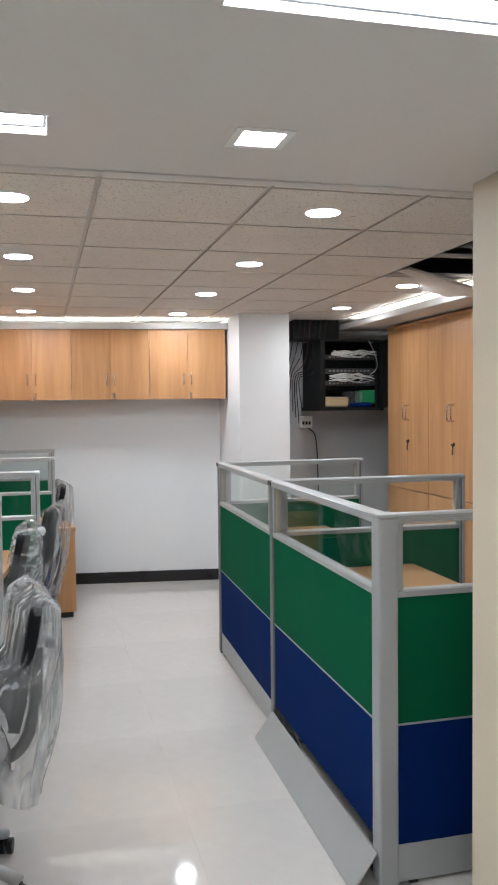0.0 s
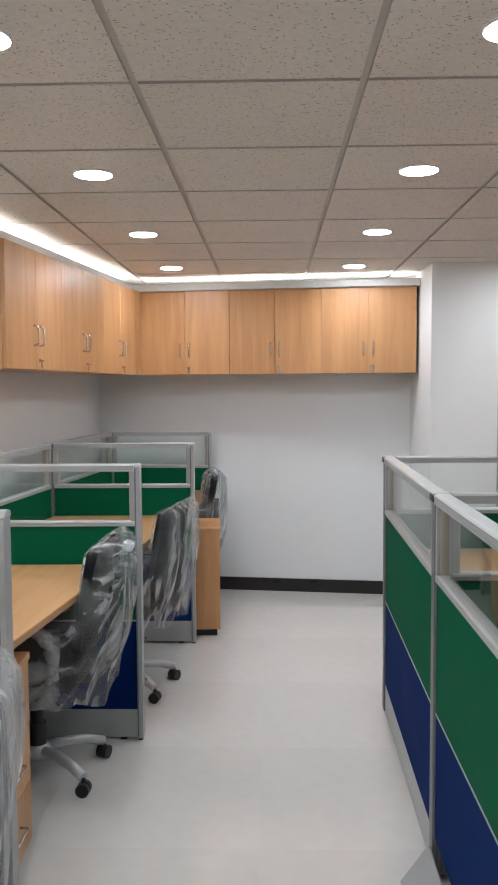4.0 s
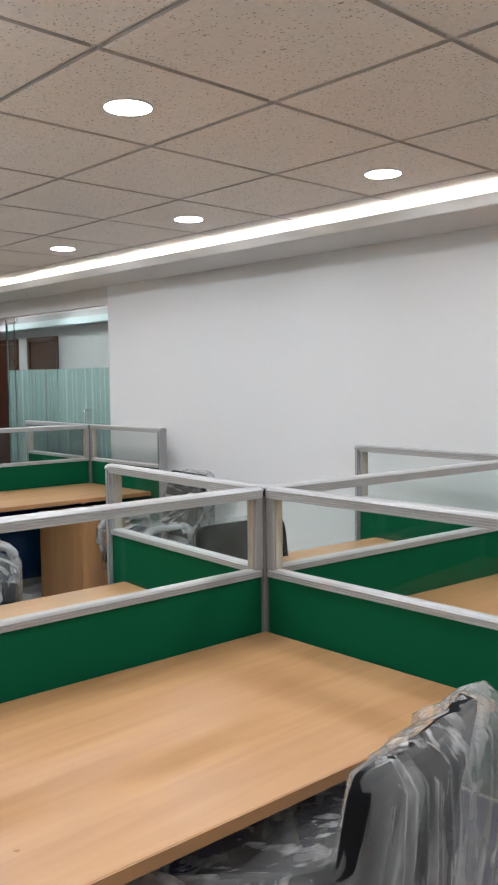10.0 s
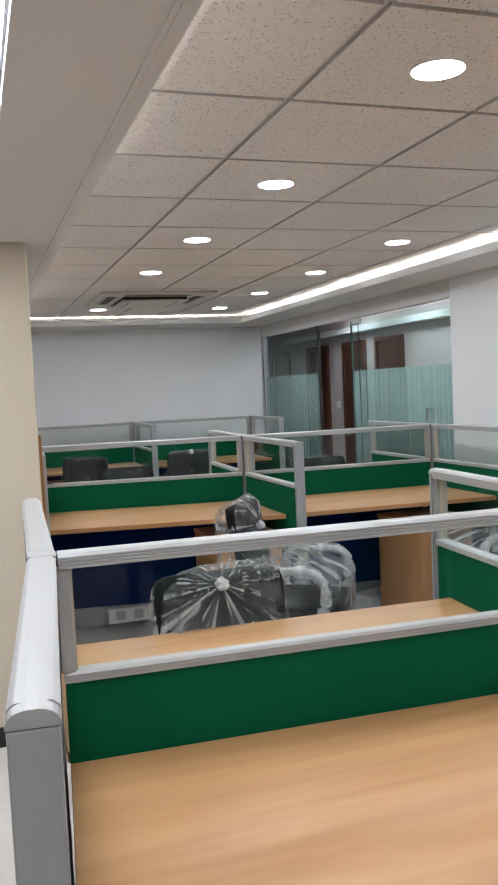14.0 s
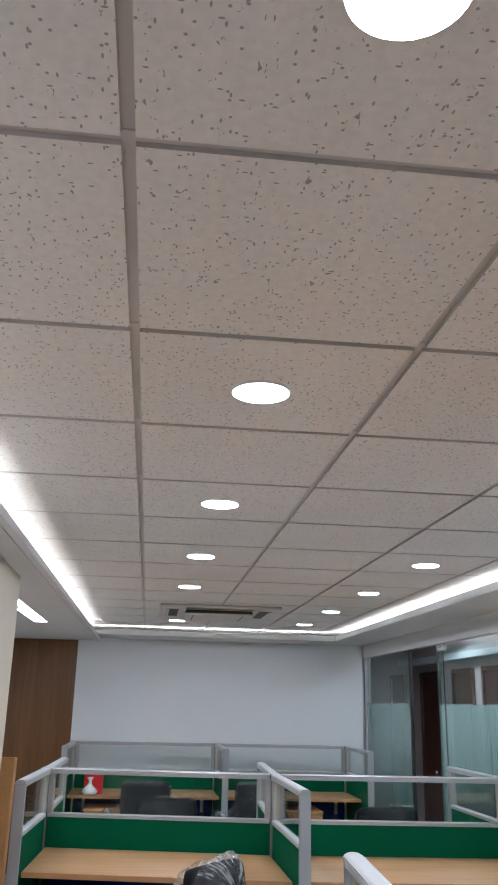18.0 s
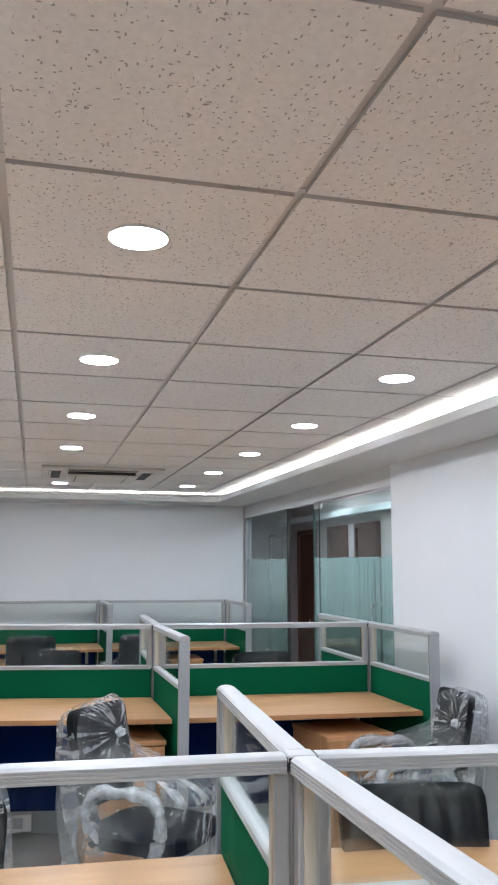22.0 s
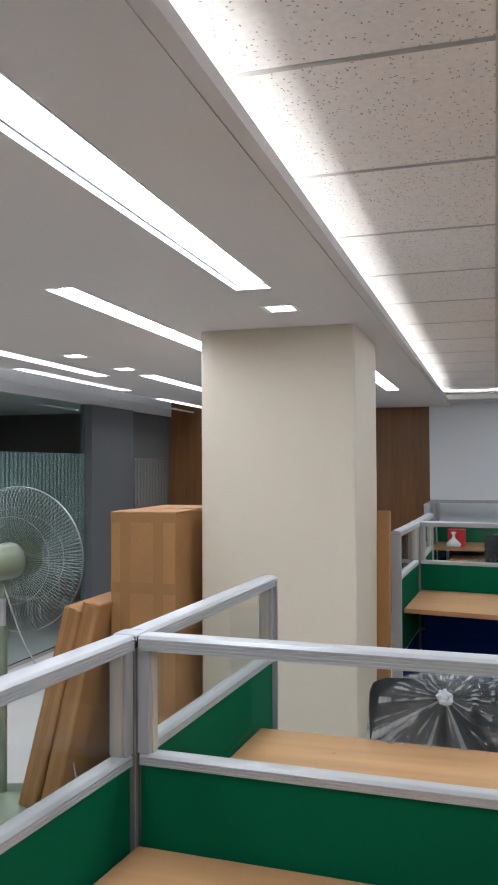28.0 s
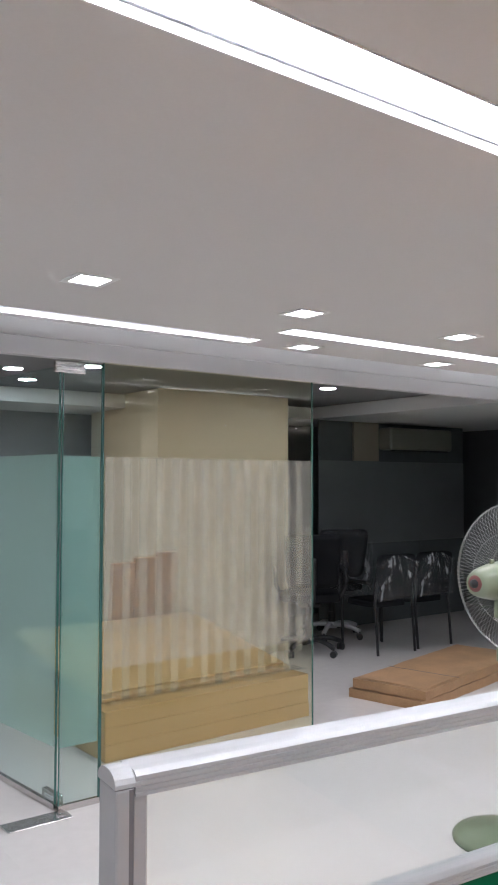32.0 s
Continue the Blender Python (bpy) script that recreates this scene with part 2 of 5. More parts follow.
def tile_mat(name, color):
    """Mineral-fibre ceiling tile: short dark fissures and pin holes."""
    m = mat(name, color, rough=0.95, spec=0.2, var=0.03, scale=1.3, grain=0.05, gscale=60)
    nt = m.node_tree
    b = nt.nodes["Principled BSDF"]
    co, mp = nt.nodes.new("ShaderNodeTexCoord"), nt.nodes.new("ShaderNodeMapping")
    mp.inputs["Rotation"].default_value = (0, 0, 0.5)
    mp.inputs["Scale"].default_value = (62, 120, 62)
    v = nt.nodes.new("ShaderNodeTexNoise")
    v.inputs["Scale"].default_value, v.inputs["Detail"].default_value, v.inputs["Distortion"].default_value = 1.0, 2.0, 0.9
    patch = nt.nodes.new("ShaderNodeTexNoise")
    patch.inputs["Scale"].default_value = 5.0
    nt.links.new(co.outputs["Object"], mp.inputs["Vector"])
    nt.links.new(mp.outputs[0], v.inputs["Vector"])
    nt.links.new(co.outputs["Object"], patch.inputs["Vector"])
    add = nt.nodes.new("ShaderNodeMath")
    add.operation = "MULTIPLY_ADD"
    add.inputs[1].default_value = 0.10
    nt.links.new(patch.outputs["Fac"], add.inputs[0])
    nt.links.new(v.outputs["Fac"], add.inputs[2])
    hole = nt.nodes.new("ShaderNodeMapRange")
    hole.inputs["From Min"].default_value, hole.inputs["From Max"].default_value = 0.73, 0.765
    hole.inputs["To Min"].default_value, hole.inputs["To Max"].default_value = 1.0, 0.46
    nt.links.new(add.outputs[0], hole.inputs["Value"])
    marks = hole.outputs[0]
    for scale, turn, low, high, reach in (((62, 62, 62), 0.3, 0.10, 0.19, 0.16), ((38, 100, 40), -0.5, 0.13, 0.2, 0.09), ((96, 40, 40), -0.35, 0.13, 0.2, 0.05)):
        mv, vo = nt.nodes.new("ShaderNodeMapping"), nt.nodes.new("ShaderNodeTexVoronoi")
        mv.inputs["Rotation"].default_value = (0, 0, turn)
        mv.inputs["Scale"].default_value = scale
        vo.voronoi_dimensions = "2D"
        vo.inputs["Scale"].default_value = 1.0
        nt.links.new(co.outputs["Object"], mv.inputs["Vector"])
        nt.links.new(mv.outputs[0], vo.inputs["Vector"])
        sep, keep, dot = nt.nodes.new("ShaderNodeSeparateColor"), nt.nodes.new("ShaderNodeMath"), nt.nodes.new("ShaderNodeMapRange")
        nt.links.new(vo.outputs["Color"], sep.inputs[0])
        keep.operation = "GREATER_THAN"
        keep.inputs[1].default_value = reach
        nt.links.new(sep.outputs[0], keep.inputs[0])
        dot.inputs["From Min"].default_value, dot.inputs["From Max"].default_value = low, high
        dot.inputs["To Min"].default_value, dot.inputs["To Max"].default_value = 0.46, 1.0
        nt.links.new(vo.outputs["Distance"], dot.inputs["Value"])
        both, less = nt.nodes.new("ShaderNodeMath"), nt.nodes.new("ShaderNodeMath")
        both.operation, less.operation = "MAXIMUM", "MINIMUM"
        nt.links.new(keep.outputs[0], both.inputs[0])
        nt.links.new(dot.outputs[0], both.inputs[1])
        nt.links.new(both.outputs[0], less.inputs[0])
        nt.links.new(marks, less.inputs[1])
        marks = less.outputs[0]
    old = b.inputs["Base Color"].links[0].from_socket
    sc = nt.nodes.new("ShaderNodeVectorMath")
    sc.operation = "SCALE"
    nt.links.new(old, sc.inputs[0])
    nt.links.new(marks, sc.inputs["Scale"])
    nt.links.new(sc.outputs[0], b.inputs["Base Color"])
    return m


WHITE = mat("white wall paint", (0.79, 0.80, 0.815), 0.6, var=0.02, scale=0.8, grain=0.015, gscale=90, bump=0.05)
CREAM = mat("cream paint", (0.62, 0.545, 0.43), 0.55, var=0.03, scale=1.0, grain=0.015, bump=0.05)
PLAST = mat("ceiling plaster", (0.65, 0.632, 0.615), 0.8, var=0.025, scale=0.9, grain=0.01)
FASCIA = mat("soffit paint", (0.63, 0.62, 0.61), 0.7, var=0.02)
TILE = tile_mat("ceiling tile", (0.76, 0.722, 0.685))
TILE_EDGE = mat("cut tile edge", (0.60, 0.57, 0.54), 0.95, spec=0.1)
TBAR = mat("ceiling tee", (0.56, 0.53, 0.505), 0.5, var=0.03)
FLOOR = mat("vitrified floor tile", (0.62, 0.59, 0.565), 0.055, spec=0.5, var=0.035, scale=0.9, grain=0.02, gscale=14)
GROUT = mat("floor joint", (0.61, 0.58, 0.555), 0.1)
ALU = mat("anodised aluminium", (0.375, 0.385, 0.395), 0.44, metal=0.25, var=0.012, scale=1.0)
RAILM = mat("pale anodised rail", (0.415, 0.425, 0.43), 0.40, metal=0.2, var=0.012, scale=1.0)
ALUN = mat("dull aluminium", (0.24, 0.242, 0.245), 0.4, metal=0.3, var=0.012, scale=1.0)
ALUD = mat("aluminium groove", (0.16, 0.16, 0.17), 0.5, metal=0.3)
GREEN = mat("green board", (0.0065, 0.098, 0.045), 0.65, spec=0.03, var=0.05, scale=2.0, grain=0.05, gscale=260, bump=0.05)
BLUE = mat("blue board", (0.0035, 0.019, 0.105), 0.65, spec=0.02, var=0.06, scale=2.0, grain=0.05, gscale=260, bump=0.05)
KICK = mat("grey kick plate", (0.43, 0.44, 0.44), 0.45, metal=0.2, var=0.04)
GLASS = glass_mat("partition glass", (0.965, 0.985, 0.978))
WARMG = glass_mat("warm tinted glass", (0.93, 0.925, 0.835))
PANE = glass_mat("green-edged glass", (0.86, 0.935, 0.918))
FROST = glass_mat("frosted stripe", (0.97, 0.985, 0.98), 0.35, frost=0.2, frost_color=(0.80, 0.89, 0.86))
FAINT = glass_mat("faint frosted stripe", (0.985, 0.99, 0.98), 0.5, frost=0.115, frost_color=(0.92, 0.90, 0.83))
# Frosted film whose beige also paints in the glare on the pane.
VEIL = glass_mat("faint frosted film with beige glare", (0.99, 0.99, 0.985), 0.5, frost=0.10, frost_color=(0.86, 0.82, 0.72))
SHEET = glass_mat("frosted sheet", (0.90, 0.97, 0.95), 0.35, frost=0.33, frost_color=(0.50, 0.68, 0.63))
DENSE = glass_mat("dense frosted stripe", (0.93, 0.98, 0.97), 0.35, frost=0.42, frost_color=(0.66, 0.76, 0.76))
HAZE = glass_mat("frosted film", (0.93, 0.975, 0.965), 0.3, frost=0.10, frost_color=(0.50, 0.70, 0.66))
EDGE = mat("glass edge", (0.05, 0.14, 0.12), 0.2)
BEECH = wood_mat("beech worktop", (0.545, 0.318, 0.152), (0.40, 0.215, 0.092), 0.36, along=1)
BEECHE = wood_mat("beech edge", (0.44, 0.235, 0.10), (0.36, 0.18, 0.075), 0.42, along=1)
BEECHV = wood_mat("beech front", (0.57, 0.305, 0.138), (0.42, 0.205, 0.08), 0.4, along=2)
WALNUT = wood_mat("brown veneer", (0.20, 0.088, 0.028), (0.115, 0.045, 0.014), 0.28, along=2)
DOORM = wood_mat("dark red-brown veneer", (0.11, 0.040, 0.022), (0.06, 0.022, 0.013), 0.35, along=2)
SKIRT = mat("black skirting", (0.012, 0.011, 0.012), 0.28, var=0.1)
STEEL = mat("brushed steel", (0.62, 0.60, 0.58), 0.25, metal=1.0)
CHROME = mat("chrome", (0.75, 0.75, 0.76), 0.12, metal=1.0)
PALEC = mat("pale brown carton", (0.36, 0.215, 0.11), 0.75, var=0.15, scale=5, grain=0.06, gscale=80)
BLACKP = mat("black plastic", (0.012, 0.012, 0.013), 0.42)
MESHB = mat("black chair fabric", (0.010, 0.0105, 0.012), 0.85, spec=0.1, var=0.1)
RACKM = mat("black rack steel", (0.008, 0.0085, 0.009), 0.5, spec=0.2)
FILM = film_mat("polythene film")
CLEARF = film_mat("clear polythene film", clear=0.01, milky=0.10)
SEMIF = film_mat("half clear polythene film", (0.0, -0.2, 1.2), clear=0.02, milky=0.5, fine=14.0)
WRAPF = film_mat("bunched polythene", (0.0, 0.1, 0.2), clear=0.25, milky=0.7, fine=12.0)
KNOTM = film_mat("gathered polythene", clear=0.6, milky=0.95)
CARTON = mat("brown carton", (0.325, 0.158, 0.05), 0.72, var=0.12, scale=4, grain=0.06, gscale=80)
TAPE = mat("parcel tape", (0.30, 0.16, 0.06), 0.25, var=0.08)
SAGE = mat("sage green enamel", (0.19, 0.225, 0.15), 0.3, var=0.05, coat=0.3)
REDP = mat("red badge", (0.15, 0.05, 0.045), 0.5)
ACM = mat("cream plastic", (0.60, 0.55, 0.48), 0.4, var=0.04)
DARK = mat("dark slot", (0.02, 0.018, 0.016), 0.6)
# On the south room's walls these greys carry the room's dimness in the colour.
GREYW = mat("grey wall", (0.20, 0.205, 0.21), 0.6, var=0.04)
DARKW = mat("darkened grey wall", (0.095, 0.10, 0.102), 0.6, var=0.05)
SEAL = mat("pale glazing seal", (0.46, 0.42, 0.34), 0.6)
GASK = mat("grey gasket", (0.22, 0.22, 0.235), 0.6)
ARMM = mat("film-wrapped grey arm", (0.42, 0.42, 0.43), 0.4, var=0.25, scale=18)
SATIN = mat("film-wrapped grey metal", (0.50, 0.50, 0.51), 0.38, metal=0.3, var=0.08, scale=14)
# Opaque dark glass, its colour lifted to stand for the hall's reflected haze.
DARKG = mat("dark glass with painted haze", (0.10, 0.112, 0.112), 0.06, spec=0.6)
PINK = mat("pale pink wall", (0.62, 0.55, 0.55), 0.6)
WIRE = mat("pale cable", (0.55, 0.54, 0.52), 0.5)
WHITEP = mat("white plastic", (0.75, 0.75, 0.74), 0.35)
WIREM = mat("plated guard wire", (0.3, 0.31, 0.3), 0.3, metal=0.8)
L_DOWN = lamp_mat("downlight", (0.96, 0.97, 1.0), DOWNLIGHT)
L_LIN = lamp_mat("linear light", (1.0, 0.99, 1.0), LINEAR)
L_SQ = lamp_mat("square light", (1.0, 0.99, 0.98), SQUARE)
L_COVE = lamp_mat("cove strip", (1.0, 0.95, 0.86), COVE)
L_COVES = lamp_mat("dimmer cove strip", (1.0, 0.95, 0.88), COVE * 0.7)


# ---- builders ----
def part(name, bm, material, parent=None, label=""):
    me = bpy.data.meshes.new(name)
    bm.normal_update()
    bm.to_mesh(me)
    bm.free()
    me.materials.append(material)
    ob = new(name, me)
    if parent is not None:
        ob.parent = parent
    if label:
        ob["label"] = label
    return ob


def thing(name, m, label, category, group="", kind=""):
    ob = new(name)
    ob.matrix_world = m
    ob.empty_display_size = 0.1
    return tagged(ob, label, category, group, kind)


def box(bm, x0, x1, y0, y1, z0, z1, bevel=0.0, seg=1):
    m = Matrix.LocRotScale(((x0 + x1) / 2, (y0 + y1) / 2, (z0 + z1) / 2), None, (abs(x1 - x0), abs(y1 - y0), abs(z1 - z0)))
    r = bmesh.ops.create_cube(bm, size=1, matrix=m)
    if bevel:
        es = list({e for v in r["verts"] for e in v.link_edges})
        bmesh.ops.bevel(bm, geom=es, offset=bevel, segments=seg, affect="EDGES", profile=0.5)
    return bm


def boxes(*rows, bevel=0.0, seg=1):
    bm = bmesh.new()
    for r in rows:
        box(bm, *r, bevel=bevel, seg=seg)
    return bm


def prism(points, z0, z1, bevel=0.0):
    bm = bmesh.new()
    low = [bm.verts.new((x, y, z0)) for x, y in points]
    high = [bm.verts.new((x, y, z1)) for x, y in points]
    n = len(points)
    bm.faces.new(low[::-1])
    bm.faces.new(high)
    for k in range(n):
        bm.faces.new((low[k], low[(k + 1) % n], high[(k + 1) % n], high[k]))
    bmesh.ops.recalc_face_normals(bm, faces=bm.faces)
    if bevel:
        bmesh.ops.bevel(bm, geom=list(bm.edges), offset=bevel, segments=1, affect="EDGES")
    return bm


def cyl(bm, r0, r1, z0, z1, seg=20, x=0.0, y=0.0, m=None):
    mm = Matrix.Translation((x, y, (z0 + z1) / 2))
    bmesh.ops.create_cone(bm, cap_ends=True, segments=seg, radius1=r0, radius2=r1, depth=z1 - z0, matrix=(m @ mm) if m else mm)
    return bm


def lathe(profile, seg=24):
    """Turned shape from (radius, height) pairs about z."""
    bm = bmesh.new()
    rings = [[bm.verts.new((max(r, 1e-4) * math.cos(2 * math.pi * k / seg), max(r, 1e-4) * math.sin(2 * math.pi * k / seg), z)) for k in range(seg)] for r, z in profile]
    for a, b in zip(rings, rings[1:]):
        for k in range(seg):
            bm.faces.new((a[k], a[(k + 1) % seg], b[(k + 1) % seg], b[k]))
    bmesh.ops.recalc_face_normals(bm, faces=bm.faces)
    for f in bm.faces:
        f.smooth = True
    return bm


def tube(points, r, seg=8, bm=None):
    """A round bar along points."""
    bm = bm or bmesh.new()
    pts = [Vector(p) for p in points]
    rings = []
    for k, p in enumerate(pts):
        d = (pts[min(k + 1, len(pts) - 1)] - pts[max(k - 1, 0)]).normalized()
        side = d.cross(Vector((0, 0, 1)) if abs(d.z) < 0.95 else Vector((1, 0, 0))).normalized()
        up = side.cross(d)
        rings.append([bm.verts.new(p + r * (math.cos(2 * math.pi * j / seg) * side + math.sin(2 * math.pi * j / seg) * up)) for j in range(seg)])
    for a, b in zip(rings, rings[1:]):
        for j in range(seg):
            f = bm.faces.new((a[j], a[(j + 1) % seg], b[(j + 1) % seg], b[j]))
            f.smooth = True
    bm.faces.new(rings[0][::-1])
    bm.faces.new(rings[-1])
    bmesh.ops.recalc_face_normals(bm, faces=bm.faces)
    return bm


def arc(points, n=6):
    """Smooth curve through points (Catmull-Rom)."""
    p = [Vector(q) for q in points]
    p = [2 * p[0] - p[1]] + p + [2 * p[-1] - p[-2]]
    out = []
    for a, b, c, d in zip(p, p[1:], p[2:], p[3:]):
        for k in range(n):
            t = k / n
            out.append(0.5 * (2 * b + (c - a) * t + (2 * a - 5 * b + 4 * c - d) * t * t + (3 * b - a - 3 * c + d) * t ** 3))
    return out + [p[-2]]


def at(a, b=None):
    """Pose at the plan point a, x axis towards b."""
    ang = math.atan2(b[1] - a[1], b[0] - a[0]) if b else 0.0
    return Matrix.Translation((a[0], a[1], 0)) @ Matrix.Rotation(ang, 4, "Z")


def wall(name, a, b, z0, z1, material, thick=0.12, label="", cat="wall"):
    """A wall from a to b whose visible face lies on the line and whose body lies to its left."""
    d = (Vector(b) - Vector(a))
    n = Vector((-d.y, d.x)).normalized() * thick
    pts = [a, b, (b[0] + n.x, b[1] + n.y), (a[0] + n.x, a[1] + n.y)]
    return tagged(part(name, prism(pts, z0, z1), material), label, cat, kind="structure")


# ---- structure ----
corner = (0.206, 4.285)
back = lambda x: 4.285 - SLANT * (x - corner[0])
wall("wall_north", (-3.57, NORTH), (-0.11, NORTH), 0, CEIL + 0.05, WHITE, 0.14, "smooth white painted plaster wall")
wall("wall_alcove_west", (-0.11, NORTH), corner, 0, CEIL + 0.05, WHITE, 0.14, "white painted alcove wall under the cabinets")
wall("wall_alcove_north", corner, (2.62, back(2.62)), 0, CEIL + 0.05, WHITE, 0.14, "white painted back wall with black skirting")
# The rack wall's grey stands for how little light reaches it.
wall("wall_rack", (3.02, 3.95), (4.62, 3.95), 0, 2.6, mat("wall greyed for shade", (0.48, 0.48, 0.49), 0.6, var=0.03), 0.14, "wall behind the network rack, greyed in colour for lack of light")
wall("wall_west", (WEST, -1.30), (WEST, NORTH), 0, CEIL + 0.05, WHITE, 0.14, "white painted end wall")
wall("wall_room_west", (WEST, -8.2), (WEST, SF), 0, CEIL, DARKW, 0.14, "end wall of the south room, its dimness put into the grey")
wall("wall_west_veneer", (WEST, SF), (WEST, -1.30), 0, CEIL, WALNUT, 0.14, "brown veneered end wall of the corridor")
wall("wall_east", (4.62, 4.0), (4.62, -5.6), 0, 2.6, WHITE, 0.14, "white painted east wall")
wall("wall_south_east", (4.62, -5.6), (0.65, -5.6), 0, 2.6, WHITE, 0.14, "white painted wall behind the entrance")
tagged(part("column_white", prism([(2.59, 3.2), (3.02, 3.2), (3.02, 4.1), (2.59, 4.1)], 0, CEIL), WHITE), "white painted square column by the rack", "column", kind="structure")
for x, y in ((-2.885, -1.965), (2.26, -1.89)):
    c = tagged(part("column_cream", boxes((x, x + 0.69, y, y + (0.74 if x < 0 else 0.70), 0, PLASTER + 0.015), bevel=0.006), CREAM), "cream painted square column at the plaster edge", "column", kind="structure")
    part("skirting", boxes((x - 0.008, x + 0.698, y - 0.008, y + (0.748 if x < 0 else 0.708), 0, 0.09)), SKIRT, c, "black skirting band")
# skirting of the alcove
sk = prism([(corner[0], back(corner[0]) - 0.012), (2.6, back(2.6) - 0.012), (2.6, back(2.6) - 0.0005), (corner[0], back(corner[0]) - 0.0005)], 0, 0.1)
tagged(part("baseboard", sk, SKIRT), "glossy black skirting along the back wall", "skirting", kind="structure")

# ceilings
def tile_grid():
    bm = bmesh.new()
    for i in range(-13, 8):
        for j in range(-3, 8):
            x0, y0 = 0.6 * i, 0.6 * j
            y0c = y0
            if (j >= 3 and i < -1) or (i, j) in HOLES:
                continue
            g = 0.010
            z = TILE_Z
            vs = [bm.verts.new(p) for p in ((x0 + g, y0c + g, z), (x0 + 0.6 - g, y0c + g, z), (x0 + 0.6 - g, y0 + 0.6 - g, z), (x0 + g, y0 + 0.6 - g, z))]
            up = [bm.verts.new(v.co + Vector((0, 0, 0.0095))) for v in vs]
            bm.faces.new(vs[::-1])
            for k in range(4):
                bm.faces.new((vs[k], vs[(k + 1) % 4], up[(k + 1) % 4], up[k])).material_index = 1
    return bm


HOLES = {(5, 0), (5, 1)}
tiles = tagged(part("ceiling", tile_grid(), TILE), "grey-beige fissured mineral fibre ceiling tiles", "ceiling", kind="structure")
tiles.data.materials.append(TILE_EDGE)
bm = bmesh.new()
for i in range(-13, 9):
    box(bm, 0.6 * i - 0.012, 0.6 * i + 0.012, -1.8, 1.8 if i < 0 else 4.4, CEIL, CEIL + 0.02)
for j in range(-3, 8):
    if j <= 3:
        box(bm, -7.7, 4.6, 0.6 * j - 0.012, 0.6 * j + 0.012, CEIL + 0.0015, CEIL + 0.021)
    else:
        box(bm, -0.2, 4.6, 0.6 * j - 0.012, 0.6 * j + 0.012, CEIL + 0.0015, CEIL + 0.021)
tagged(part("ceiling_tee_grid", bm, TBAR), "exposed grey steel tee grid of the ceiling", "ceiling", kind="structure")
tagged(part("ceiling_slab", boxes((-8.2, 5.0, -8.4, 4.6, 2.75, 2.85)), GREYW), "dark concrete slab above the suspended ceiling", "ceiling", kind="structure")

# lights in the plaster: (x0, x1, y0, y1)
LINES = [(-1.35, 1.026, -1.526, -1.388), (1.293, 3.4, -2.225, -2.107), (-3.557, -1.118, -2.182, -2.065), (-3.768, -0.991, -3.327, -3.211), (-1.044, 1.617, -3.612, -3.506),
         (-4.824, -3.187, -3.633, -3.527), (-5.985, -3.80, -3.01, -2.894), (-7.358, -5.668, -3.686, -3.58), (-5.563, -3.662, -1.50, -1.385)]
SQUARES = [(1.53, -1.468), (-1.741, -1.453), (-1.72, -2.925), (-2.30, -3.56), (-2.77, -2.945), (-3.441, -2.945), (-0.823, -2.945), (-1.34, -3.56), (0.075, -2.952), (-3.346, -1.453)]
HALF = 0.061


def plaster():
    """The plaster sheet with its light recesses cut through, and an upstand at the work area's edge."""
    holes = [r for r in LINES] + [(x - HALF, x + HALF, y - HALF, y + HALF) for x, y in SQUARES]
    x0, x1, y0, y1 = WEST, 4.62, -8.2, -1.09
    xs = sorted({x0, x1, *(h[0] for h in holes), *(h[1] for h in holes)})
    ys = sorted({y0, y1, *(h[2] for h in holes), *(h[3] for h in holes)})
    bm = bmesh.new()
    v = {}
    for i, x in enumerate(xs):
        for j, y in enumerate(ys):
            v[i, j] = bm.verts.new((x, y, PLASTER))
    for i in range(len(xs) - 1):
        for j in range(len(ys) - 1):
            cx, cy = (xs[i] + xs[i + 1]) / 2, (ys[j] + ys[j + 1]) / 2
            if any(h[0] < cx < h[1] and h[2] < cy < h[3] for h in holes) or (cy < -4.36):
                continue
            bm.faces.new((v[i, j], v[i, j + 1], v[i + 1, j + 1], v[i + 1, j]))
    for vert in [w for w in bm.verts if not w.link_faces]:
        bm.verts.remove(vert)
    return bm


tagged(part("ceiling_plaster", plaster(), PLAST), "smooth grey-white plaster ceiling with recessed lights", "ceiling", kind="structure")
tagged(part("ceiling_plaster_lip", boxes((WEST, 4.62, -1.117, -1.104, LIP - 0.002, PLASTER + 0.03), (WEST, 4.62, -1.104, -1.1015, LIP + 0.002, PLASTER + 0.06), (WEST, 4.62, -1.1015, -1.068, LIP, PLASTER + 0.03)), PLAST), "plaster upstand hiding the light strip", "ceiling", kind="structure")
# soffits round the work area: bottom slab and lip
lx = lambda y: 0.235 + SLANT * (y - 1.37)
def soffit(name, pts, lips, label):
    ob = tagged(part(name, prism(pts, SOFFIT, SOFFIT + 0.012), FASCIA), label, "ceiling", kind="structure")
    for a, b in lips:
        d = (Vector(b) - Vector(a)).normalized()
        n = Vector((-d.y, d.x)) * 0.02
        part("lip", prism([a, b, (b[0] + n.x, b[1] + n.y), (a[0] + n.x, a[1] + n.y)], SOFFIT - 0.002, SOFFIT + 0.05), FASCIA, ob)
        m = n * -0.5
        part("bead", prism([(a[0] + m.x, a[1] + m.y), (b[0] + m.x, b[1] + m.y), b, a], SOFFIT + 0.0, SOFFIT + 0.022), FASCIA, ob)
    return ob


